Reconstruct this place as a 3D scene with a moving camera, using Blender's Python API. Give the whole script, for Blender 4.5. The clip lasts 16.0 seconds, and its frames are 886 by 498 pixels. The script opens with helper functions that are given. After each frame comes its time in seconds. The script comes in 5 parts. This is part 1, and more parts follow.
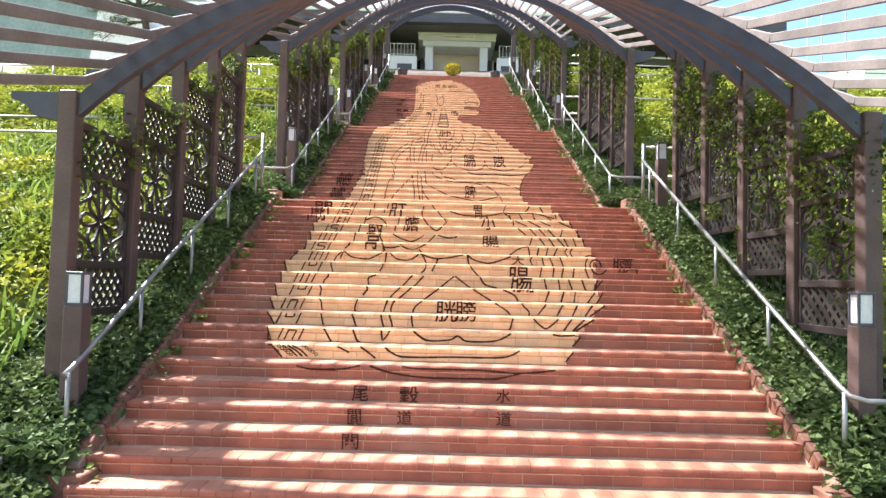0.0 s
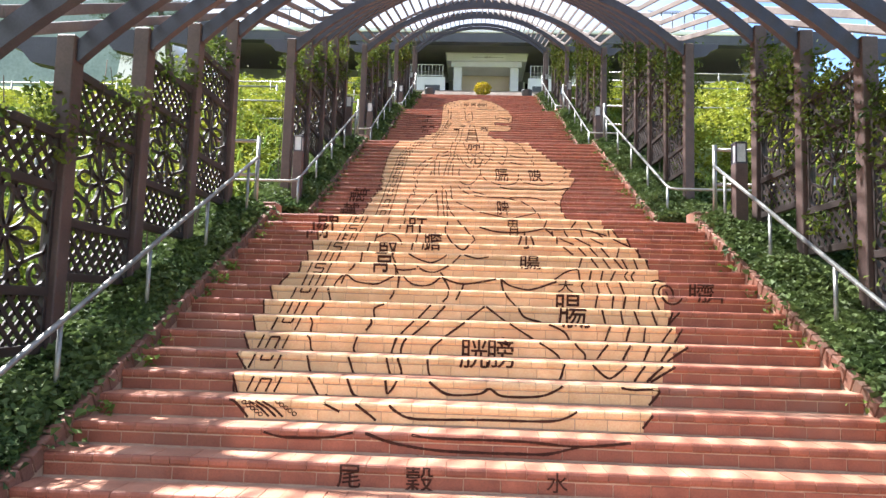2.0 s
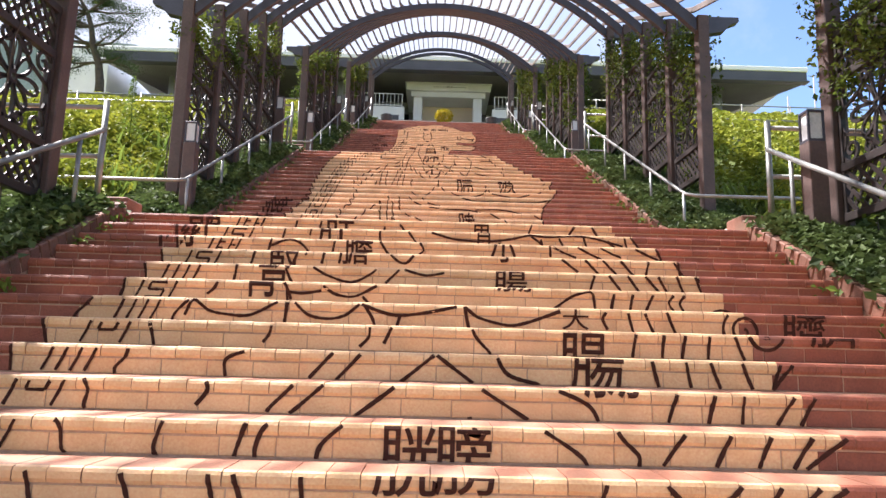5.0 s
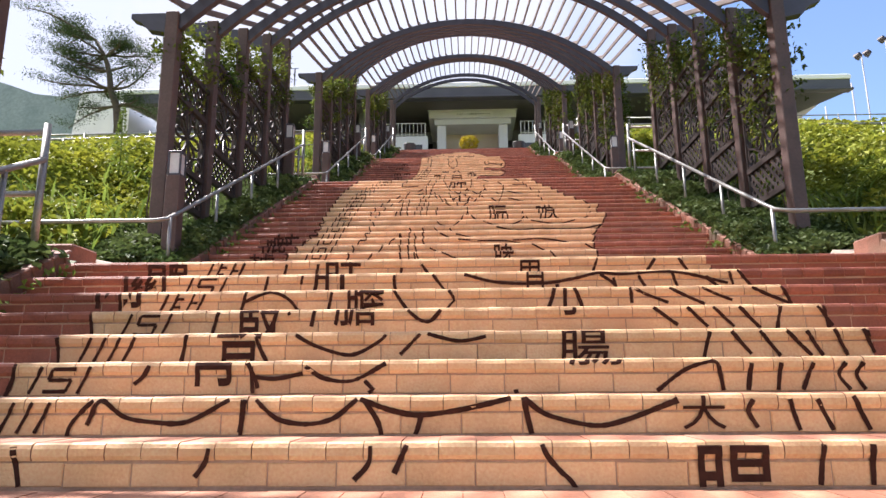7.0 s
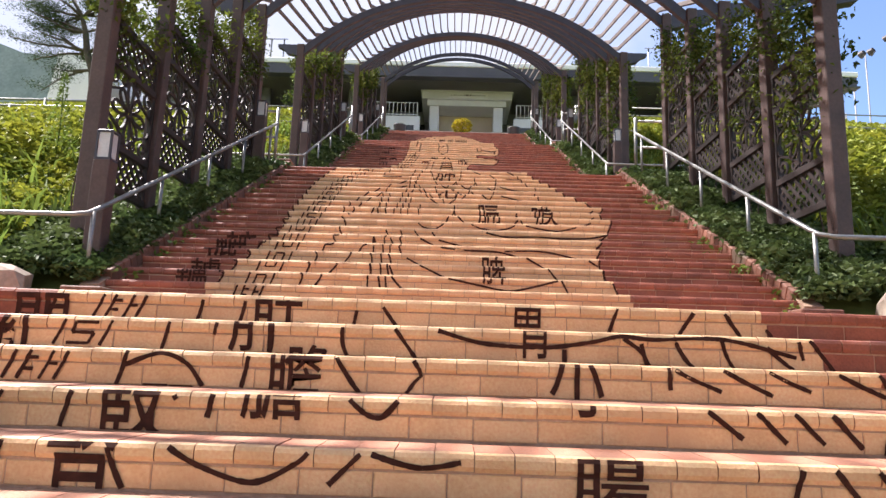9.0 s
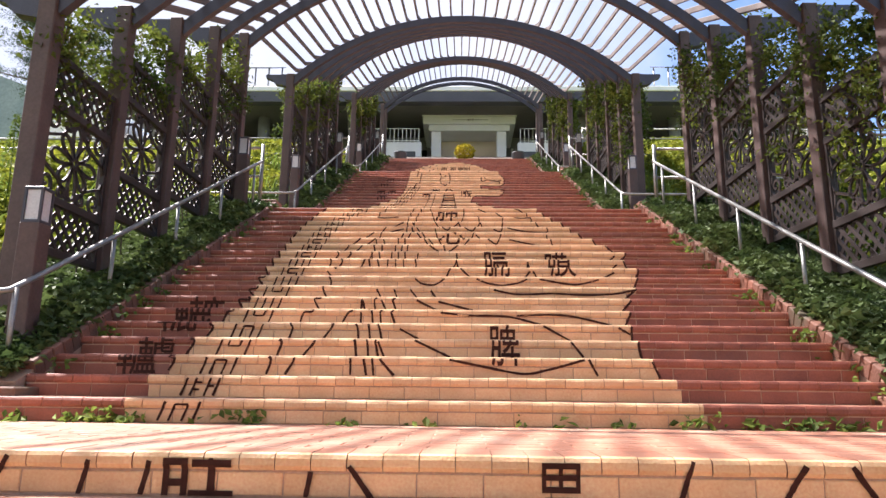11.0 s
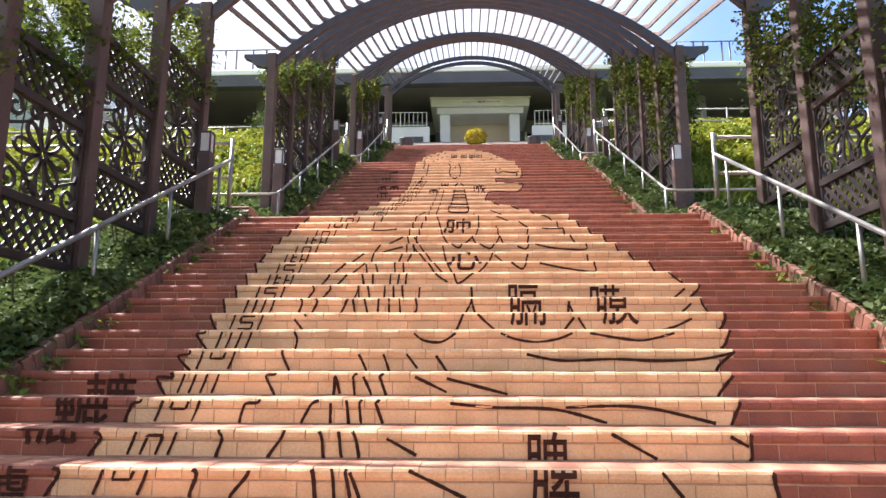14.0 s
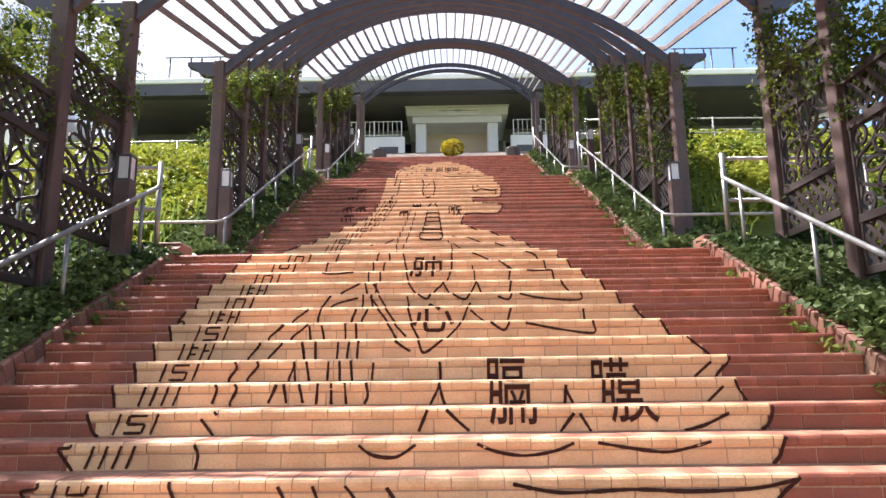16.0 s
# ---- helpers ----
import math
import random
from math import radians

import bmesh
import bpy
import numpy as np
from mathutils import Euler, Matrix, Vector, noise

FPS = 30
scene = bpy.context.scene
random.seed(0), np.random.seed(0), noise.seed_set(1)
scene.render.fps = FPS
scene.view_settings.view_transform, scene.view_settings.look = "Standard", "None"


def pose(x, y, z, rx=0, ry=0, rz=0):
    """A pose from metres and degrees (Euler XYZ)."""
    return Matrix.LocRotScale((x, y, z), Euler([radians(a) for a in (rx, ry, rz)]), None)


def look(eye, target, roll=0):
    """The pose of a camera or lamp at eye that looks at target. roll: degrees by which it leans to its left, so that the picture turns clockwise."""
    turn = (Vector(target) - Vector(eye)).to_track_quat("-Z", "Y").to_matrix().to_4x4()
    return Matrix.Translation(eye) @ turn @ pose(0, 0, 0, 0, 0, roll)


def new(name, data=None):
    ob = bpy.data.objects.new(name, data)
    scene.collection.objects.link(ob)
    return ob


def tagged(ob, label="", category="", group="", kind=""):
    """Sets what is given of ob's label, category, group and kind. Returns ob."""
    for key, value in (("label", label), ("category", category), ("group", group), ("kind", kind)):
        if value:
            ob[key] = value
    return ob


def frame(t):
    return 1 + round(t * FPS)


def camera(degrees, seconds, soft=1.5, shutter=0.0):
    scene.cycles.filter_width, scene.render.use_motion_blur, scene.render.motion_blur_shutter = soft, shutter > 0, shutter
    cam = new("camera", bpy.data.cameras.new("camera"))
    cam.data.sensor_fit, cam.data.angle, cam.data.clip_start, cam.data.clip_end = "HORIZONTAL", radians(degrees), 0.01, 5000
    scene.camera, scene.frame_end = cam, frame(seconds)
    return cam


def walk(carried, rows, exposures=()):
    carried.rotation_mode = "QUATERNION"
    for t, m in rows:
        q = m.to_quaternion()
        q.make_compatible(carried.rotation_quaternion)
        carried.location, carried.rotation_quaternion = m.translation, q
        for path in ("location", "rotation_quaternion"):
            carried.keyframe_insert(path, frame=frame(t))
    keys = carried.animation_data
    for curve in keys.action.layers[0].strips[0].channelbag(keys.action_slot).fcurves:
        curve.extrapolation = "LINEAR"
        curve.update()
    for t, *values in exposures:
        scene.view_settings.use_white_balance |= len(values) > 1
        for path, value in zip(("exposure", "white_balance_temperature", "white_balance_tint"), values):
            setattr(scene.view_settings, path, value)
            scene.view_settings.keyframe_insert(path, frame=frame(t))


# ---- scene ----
cam = camera(67.3, 16.0)
PATH = [
    (0, (0.051, 0.46, 1.65), (0.056, 2.458, 1.745), 1.5),
    (0.5, (0.09, 0.8, 1.685), (0.019, 2.797, 1.766), 0.7),
    (1, (0.054, 1.258, 1.655), (-0.037, 3.254, 1.756), 2.5),
    (1.5, (0.107, 1.768, 1.683), (0.025, 3.761, 1.826), 1.2),
    (2, (0.08, 2.238, 1.675), (-0.006, 4.228, 1.853), 1.7),
    (2.5, (0.101, 2.745, 1.685), (0.009, 4.737, 1.844), 1.0),
    (3, (0.149, 3.247, 1.702), (0.091, 5.237, 1.893), 1.0),
    (3.5, (0.123, 3.702, 1.686), (0.141, 5.691, 1.897), 0.8),
    (3.7, (0.143, 3.903, 1.701), (0.155, 5.89, 1.931), 0.6),
    (5.8, (0.207, 5.799, 1.713), (0.221, 7.772, 2.04), 2.4),
    (6, (0.204, 5.96, 1.795), (0.186, 7.938, 2.086), 1.9),
    (6.5, (0.147, 6.213, 1.931), (0.116, 8.176, 2.315), 3.1),
    (7, (0.178, 6.505, 2.034), (0.112, 8.462, 2.438), -0.4),
    (7.5, (0.17, 6.75, 2.132), (0.148, 8.715, 2.5), -0.1),
    (8, (0.207, 7.019, 2.261), (0.214, 8.987, 2.62), 1.6),
    (8.5, (0.225, 7.27, 2.406), (0.165, 9.23, 2.801), 0.3),
    (9, (0.228, 7.527, 2.547), (0.196, 9.496, 2.892), 1.9),
    (9.5, (0.221, 7.794, 2.71), (0.119, 9.748, 3.127), -0.1),
    (10, (0.195, 8.013, 2.833), (0.145, 9.97, 3.244), 3.0),
    (10.2, (0.221, 8.092, 2.865), (0.171, 10.046, 3.29), 0.8),
    (12.3, (0.272, 9.318, 3.489), (0.217, 11.283, 3.855), 0.5),
    (12.5, (0.264, 9.469, 3.528), (0.188, 11.434, 3.893), 0.0),
    (13, (0.234, 9.757, 3.654), (0.164, 11.715, 4.056), -1.7),
    (13.5, (0.256, 10.019, 3.757), (0.224, 11.983, 4.134), 1.4),
    (14, (0.221, 10.229, 3.874), (0.136, 12.196, 4.23), 0.1),
    (14.5, (0.22, 10.497, 4.02), (0.181, 12.468, 4.358), 1.7),
    (15, (0.24, 10.75, 4.185), (0.199, 12.718, 4.538), -0.7),
    (15.5, (0.25, 11.03, 4.293), (0.271, 12.999, 4.642), 1.6),
    (16, (0.301, 11.364, 4.461), (0.278, 13.329, 4.835), -0.7),
]
walk(cam, [(t, look(eye, target, roll)) for t, eye, target, roll in PATH],
     [(0, 2.18, 6000, 11), (3.5, 2.06, 6000, 13), (6, 1.63, 6250, 19), (7, 1.63, 6250, 19), (9, 1.58, 6250, 19), (10, 1.54, 6250, 19), (12.5, 1.92, 6150, 18), (16, 1.94, 6100, 18)])


# ---- light ----
SUN_TO = Vector((-0.62, 0.30, 1.05)).normalized()
world = bpy.data.worlds.new("sky")
scene.world = world
world.use_nodes = True
wn = world.node_tree.nodes
sky = wn.new("ShaderNodeTexSky")
sky.sky_type, sky.sun_disc = "NISHITA", False
sky.sun_elevation = math.asin(SUN_TO.z)
sky.sun_rotation = math.atan2(SUN_TO.x, SUN_TO.y)
sky.air_density, sky.dust_density, sky.ozone_density = 1.0, 0.5, 3.0
wl = world.node_tree.links
wt, wc, wr, wm = wn.new("ShaderNodeTexCoord"), wn.new("ShaderNodeTexNoise"), wn.new("ShaderNodeValToRGB"), wn.new("ShaderNodeMix")
wc.inputs["Scale"].default_value, wc.inputs["Detail"].default_value, wc.inputs["Roughness"].default_value = 2.6, 7, 0.6
wr.color_ramp.elements[0].position, wr.color_ramp.elements[1].position = 0.48, 0.72
wr.color_ramp.elements[1].color = (0.6, 0.6, 0.6, 1)
wm.data_type = "RGBA"
wm.inputs[7].default_value = (3.5, 3.7, 4.0, 1)
wl.new(wt.outputs["Generated"], wc.inputs["Vector"]), wl.new(wc.outputs[0], wr.inputs[0])
wx, wv, wa = wn.new("ShaderNodeSeparateXYZ"), wn.new("ShaderNodeMapRange"), wn.new("ShaderNodeMath")
wv.interpolation_type = "SMOOTHSTEP"
for i, v in enumerate((0.04, 0.36, 0.85, 0.0)):      # the cloud bank thins out towards the east
    wv.inputs[i + 1].default_value = v
wa.operation, wa.use_clamp = "ADD", True
wl.new(wt.outputs["Generated"], wx.inputs[0]), wl.new(wx.outputs[0], wv.inputs[0])
wl.new(wv.outputs[0], wa.inputs[0]), wl.new(wr.outputs[0], wa.inputs[1])
wl.new(wa.outputs[0], wm.inputs[0]), wl.new(sky.outputs[0], wm.inputs[6])
wl.new(wm.outputs[2], wn["Background"].inputs[0])
wn["Background"].inputs[1].default_value = 0.088
sun = new("sun", bpy.data.lights.new("sun", "SUN"))
sun.data.energy, sun.data.angle, sun.data.color = 4.7, radians(1.6), (1.0, 0.95, 0.86)
sun.matrix_world = look(SUN_TO * 60, (0, 0, 0))

# ---- materials ----
def mat(name, c1, c2, rough=0.7, scale=6.0, metal=0.0, bump=0.15, fine=60.0, random_amount=0.0, stain=None, island=False, spec=0.5):
    """Two-scale mottled surface: c1 to c2 by broad noise, fine grain as relief, per-piece variation."""
    m = bpy.data.materials.new(name)
    m.use_nodes = True
    n, l = m.node_tree.nodes, m.node_tree.links
    b = n["Principled BSDF"]
    tc = n.new("ShaderNodeNewGeometry")
    n1, n2 = n.new("ShaderNodeTexNoise"), n.new("ShaderNodeTexNoise")
    n1.inputs["Scale"].default_value, n1.inputs["Detail"].default_value = scale, 5
    n2.inputs["Scale"].default_value, n2.inputs["Detail"].default_value = fine, 4
    for k in (n1, n2):
        l.new(tc.outputs["Position"], k.inputs["Vector"])
    ramp = n.new("ShaderNodeValToRGB")
    ramp.color_ramp.elements[0].position, ramp.color_ramp.elements[1].position = 0.32, 0.68
    ramp.color_ramp.elements[0].color, ramp.color_ramp.elements[1].color = (*c1, 1), (*c2, 1)
    l.new(n1.outputs[0], ramp.inputs[0])
    out = ramp.outputs[0]
    grain = n.new("ShaderNodeMix")
    grain.data_type, grain.blend_type = "RGBA", "OVERLAY"
    grain.inputs[0].default_value = 0.35
    l.new(out, grain.inputs[6]), l.new(n2.outputs[0], grain.inputs[7])
    out = grain.outputs[2]
    if random_amount:
        src = tc.outputs["Random Per Island"] if island else n.new("ShaderNodeObjectInfo").outputs["Random"]
        hsv, mr = n.new("ShaderNodeHueSaturation"), n.new("ShaderNodeMapRange")
        mr.inputs["To Min"].default_value, mr.inputs["To Max"].default_value = 1 - random_amount, 1 + random_amount
        l.new(src, mr.inputs["Value"]), l.new(mr.outputs[0], hsv.inputs["Value"]), l.new(out, hsv.inputs["Color"])
        out = hsv.outputs[0]
    if stain:
        n3, r3, mx = n.new("ShaderNodeTexNoise"), n.new("ShaderNodeValToRGB"), n.new("ShaderNodeMix")
        n3.inputs["Scale"].default_value, n3.inputs["Detail"].default_value = 1.7, 8
        l.new(tc.outputs["Position"], n3.inputs["Vector"])
        r3.color_ramp.elements[0].position, r3.color_ramp.elements[1].position = 0.55, 0.72
        mx.data_type = "RGBA"
        mx.inputs[7].default_value = (*stain, 1)
        l.new(n3.outputs[0], r3.inputs[0]), l.new(r3.outputs[0], mx.inputs[0]), l.new(out, mx.inputs[6])
        out = mx.outputs[2]
    l.new(out, b.inputs["Base Color"])
    bp = n.new("ShaderNodeBump")
    bp.inputs["Strength"].default_value, bp.inputs["Distance"].default_value = bump, 0.01
    l.new(n2.outputs[0], bp.inputs["Height"]), l.new(bp.outputs[0], b.inputs["Normal"])
    rr = n.new("ShaderNodeMapRange")
    rr.inputs["To Min"].default_value, rr.inputs["To Max"].default_value = max(rough - 0.12, 0.05), min(rough + 0.12, 1)
    l.new(n1.outputs[0], rr.inputs["Value"]), l.new(rr.outputs[0], b.inputs["Roughness"])
    b.inputs["Metallic"].default_value = metal
    b.inputs["Specular IOR Level"].default_value = spec
    return m


def leaf_mat(name, c1, c2, through_amount=0.35):
    m = mat(name, c1, c2, 0.62, 1.3, 0, 0.1, 30, 0.35, island=True, spec=0.25)
    n, l = m.node_tree.nodes, m.node_tree.links
    b, o = n["Principled BSDF"], n["Material Output"]
    tr, mx = n.new("ShaderNodeBsdfTranslucent"), n.new("ShaderNodeMixShader")
    l.new(b.inputs["Base Color"].links[0].from_socket, tr.inputs[0])
    mx.inputs[0].default_value = through_amount
    l.new(b.outputs[0], mx.inputs[1]), l.new(tr.outputs[0], mx.inputs[2]), l.new(mx.outputs[0], o.inputs[0])
    return m


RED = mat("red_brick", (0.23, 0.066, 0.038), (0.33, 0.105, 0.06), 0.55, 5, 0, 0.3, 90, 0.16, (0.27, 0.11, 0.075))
# same brick for upward faces, paler: sun and sheen put into the colour
RED_TREAD_LIT = mat("red_tread_sunlit", (0.36, 0.145, 0.088), (0.49, 0.235, 0.15), 0.55, 4, 0, 0.3, 90, 0.14, (0.45, 0.27, 0.19))
TAN = mat("tan_painted_brick", (0.70, 0.42, 0.21), (0.80, 0.52, 0.285), 0.5, 5, 0, 0.3, 90, 0.09, (0.66, 0.37, 0.19))
MORTAR = mat("mortar", (0.40, 0.25, 0.17), (0.50, 0.33, 0.23), 0.9, 8)
INK = mat("dark_paint", (0.036, 0.012, 0.008), (0.065, 0.024, 0.016), 0.8, 20, spec=0.2)
TIMBER = mat("brown_timber", (0.062, 0.038, 0.034), (0.10, 0.064, 0.057), 0.6, 3, 0, 0.2, 45, 0.1)
SLAT = mat("purlin_timber", (0.125, 0.104, 0.10), (0.19, 0.16, 0.152), 0.65, 3, 0, 0.2, 45, 0.1)
STEEL = mat("dark_steel", (0.035, 0.035, 0.05), (0.055, 0.055, 0.075), 0.45, 4, 0.0, 0.1, 80)
PANEL = mat("lattice_board", (0.018, 0.012, 0.011), (0.034, 0.023, 0.021), 0.6, 4, 0, 0.2, 60, 0.1)
INOX = mat("stainless_steel", (0.25, 0.25, 0.24), (0.36, 0.36, 0.345), 0.5, 6, 0.85, 0.05, 120)
GLASS = mat("frosted_glass", (0.52, 0.54, 0.56), (0.60, 0.62, 0.64), 0.3, 4, 0, 0.02)
WHITE = mat("white_paint", (0.76, 0.76, 0.75), (0.84, 0.84, 0.83), 0.6, 1.2, 0, 0.1, 40)
GREY = mat("grey_cladding", (0.20, 0.20, 0.21), (0.27, 0.27, 0.28), 0.55, 1.0)
KERB = mat("kerb_brick", (0.16, 0.07, 0.045), (0.25, 0.115, 0.078), 0.75, 6, 0, 0.5, 60, 0.22, (0.11, 0.085, 0.055))
SOFFIT = mat("soffit_board", (0.26, 0.25, 0.235), (0.33, 0.315, 0.30), 0.7, 0.6)
FASCIA = mat("eave_fascia", (0.055, 0.055, 0.066), (0.08, 0.08, 0.095), 0.5, 1.0)
CANOPY = mat("canopy_render", (0.68, 0.68, 0.68), (0.77, 0.77, 0.77), 0.7, 0.8, 0, 0.15, 30)
DARK = mat("dark_fascia", (0.055, 0.058, 0.065), (0.085, 0.09, 0.10), 0.45, 1.0)
BEIGE = mat("beige_wall", (0.62, 0.51, 0.38), (0.70, 0.58, 0.44), 0.7, 1.0)
STONE = mat("garden_stone", (0.24, 0.19, 0.15), (0.42, 0.34, 0.27), 0.85, 5, 0, 0.5, 30, 0.25)
SOIL = mat("soil", (0.05, 0.035, 0.022), (0.09, 0.065, 0.04), 0.95, 5, 0, 0.6, 40)
TURF = mat("hillside_turf", (0.09, 0.13, 0.025), (0.17, 0.20, 0.04), 0.9, 0.8, 0, 0.6, 25)
PAVER = mat("plaza_paver", (0.24, 0.19, 0.16), (0.32, 0.26, 0.22), 0.8, 3, 0, 0.3, 50)
IVY = leaf_mat("ivy_leaf", (0.05, 0.085, 0.026), (0.13, 0.17, 0.055), 0.25)
VINE = leaf_mat("vine_leaf", (0.032, 0.062, 0.012), (0.14, 0.17, 0.028), 0.4)
SHRUB = leaf_mat("shrub_leaf", (0.14, 0.19, 0.025), (0.33, 0.33, 0.04), 0.3)
GRASS = leaf_mat("grass_blade", (0.10, 0.16, 0.03), (0.20, 0.26, 0.05), 0.4)
PINE = leaf_mat("pine_needles", (0.03, 0.055, 0.02), (0.06, 0.09, 0.03), 0.15)
BARK = mat("bark", (0.06, 0.045, 0.035), (0.11, 0.085, 0.065), 0.95, 6, 0, 0.6, 30)
GOLD = leaf_mat("golden_shrub_leaf", (0.45, 0.38, 0.03), (0.62, 0.52, 0.05), 0.3)

# ---- mesh helpers ----
def empty(name, x=0, y=0, z=0):
    e = new(name)
    e.location = (x, y, z)
    e.empty_display_size = 0.2
    return e


def obj(name, bm, material, parent=None, label=""):
    me = bpy.data.meshes.new(name)
    bm.to_mesh(me)
    bm.free()
    me.materials.append(material)
    o = new(name, me)
    if parent:
        o.parent = parent
    return tagged(o, label)


part = obj


def box(bm, x0, y0, z0, x1, y1, z1, bev=0.0):
    r = bmesh.ops.create_cube(bm, size=1, matrix=Matrix.Translation(((x0 + x1) / 2, (y0 + y1) / 2, (z0 + z1) / 2)) @ Matrix.Diagonal((x1 - x0, y1 - y0, z1 - z0, 1)))
    if bev:
        es = list({e for v in r["verts"] for e in v.link_edges})
        bmesh.ops.bevel(bm, geom=es, offset=bev, segments=1, affect="EDGES")


def bar(bm, a, b, w, h, up=(0, 0, 1), bev=0.0):
    """A straight bar of section w x h from a to b."""
    a, b = Vector(a), Vector(b)
    d = b - a
    L = d.length
    d.normalize()
    s = d.cross(Vector(up)).normalized()
    u = s.cross(d)
    m = Matrix((s, d, u)).transposed().to_4x4()
    m.translation = (a + b) / 2
    r = bmesh.ops.create_cube(bm, size=1, matrix=m @ Matrix.Diagonal((w, L, h, 1)))
    if bev:
        es = list({e for v in r["verts"] for e in v.link_edges})
        bmesh.ops.bevel(bm, geom=es, offset=bev, segments=1, affect="EDGES")


def tube(bm, pts, r, n=8, r_end=None):
    """A round tube through pts, closed at both ends."""
    pts = [Vector(p) for p in pts]
    rings = []
    for i, p in enumerate(pts):
        d = (pts[min(i + 1, len(pts) - 1)] - pts[max(i - 1, 0)]).normalized()
        s = d.cross(Vector((0, 0, 1)) if abs(d.z) < 0.9 else Vector((1, 0, 0))).normalized()
        u = s.cross(d)
        rr = r if r_end is None else r + (r_end - r) * i / (len(pts) - 1)
        rings.append([bm.verts.new(p + (s * math.cos(k * math.tau / n) + u * math.sin(k * math.tau / n)) * rr) for k in range(n)])
    for a, b in zip(rings, rings[1:]):
        for k in range(n):
            bm.faces.new((a[k], a[(k + 1) % n], b[(k + 1) % n], b[k])).smooth = True
    bm.faces.new(rings[0][::-1]), bm.faces.new(rings[-1])


def raw(name, vs, fs, material, parent=None, label="", smooth=False):
    me = bpy.data.meshes.new(name)
    me.from_pydata(vs, [], fs)
    me.materials.append(material)
    if smooth:
        me.polygons.foreach_set("use_smooth", [True] * len(me.polygons))
    o = new(name, me)
    if parent:
        o.parent = parent
    return tagged(o, label)


# ---- plan ----
H, T = 0.143, 0.295                 # riser and tread of the lower flights
RISER = (0.143, 0.143, 0.154, 0.152)
TREAD = (0.295, 0.295, 0.305, 0.310)
CX, HALF = 0.2, 2.75                # centre line and half width of the stairs
FLIGHTS = [(5.195, 0.0, 20), (12.495, 2.86, 20), (19.8, 5.72, 20), (27.25, 8.80, 20)]  # y of first riser, z below it, steps
TOP_Z, TOP_Y = 8.80 + 20 * RISER[3], 27.25 + 19 * TREAD[3]
RAIL_X, POST_X = 3.0, 3.41
FLOOR_Z = 14.0                      # forecourt of the hall
random.seed(4)


def stair_z(y):
    """Height of the line of the nosings, flat on the landings."""
    for (y0, z0, n), h, t in zip(FLIGHTS, RISER, TREAD):
        if y < y0:
            return z0
        if y < y0 + (n - 1) * t:
            return z0 + h + (y - y0) / t * h
    return TOP_Z


def side_z(y):
    """Planted hillside beside the stairs."""
    if y < 4.0:
        return 0.0
    if y < TOP_Y + 1:
        return (y - 4.0) * TOP_Z / (TOP_Y - 3.0) + 0.25 * min(1, (y - 4) / 3)
    return min(FLOOR_Z - 0.1, TOP_Z + 0.25 + (y - TOP_Y - 1) * 0.35)


# ---- stairs and ground ----
NOSE = ((0.235, 0.0), (0.022, 0.0), (0.008, -0.005), (0.001, -0.018), (0.001, -0.042), (0.008, -0.056), (0.024, -0.061))


def nose_y(v):
    """How far behind the riser line the face lies, v below the step's top."""
    if v < 0.005:
        return 0.008
    if v < 0.018:
        return 0.008 - (v - 0.005) / 0.013 * 0.007
    if v < 0.042:
        return 0.001
    if v < 0.058:
        return 0.001 + (v - 0.042) / 0.016 * 0.009
    return 0.009


bm = bmesh.new()
prof = [(5.195 + 0.03, -0.4)]
for (y0, z0, n), h, t in zip(FLIGHTS, RISER, TREAD):
    for k in range(n):
        prof += [(y0 + k * t + 0.013, z0 + k * h), (y0 + k * t + 0.013, z0 + (k + 1) * h - 0.006)]
        if k < n - 1:
            prof += [(y0 + (k + 1) * t + 0.013, z0 + (k + 1) * h - 0.006)]
prof += [(TOP_Y + 1.2, TOP_Z - 0.006)]
for (ya, za), (yb, zb) in zip(prof, prof[1:]):
    bm.faces.new([bm.verts.new(v) for v in ((CX - HALF, ya, za), (CX + HALF, ya, za), (CX + HALF, yb, zb), (CX - HALF, yb, zb))])
stairs = tagged(obj("stairs", bm, MORTAR), "red brick outdoor staircase with a tan figure painted on its risers", "stairs", kind="structure")

# landings run out sideways as paths
for i in range(3):
    y0, z0, n = FLIGHTS[i]
    ya, yb, zl = y0 + (n - 1) * TREAD[i], FLIGHTS[i + 1][0], FLIGHTS[i + 1][1]
    bm = bmesh.new()
    box(bm, CX - 5.6, ya + 0.24, zl - 0.35, CX + 5.6, yb + 0.03, zl - 0.008)
    tagged(obj("landing_%d" % (i + 1), bm, RED_TREAD_LIT), "brick paved landing between two flights", "landing", kind="structure")

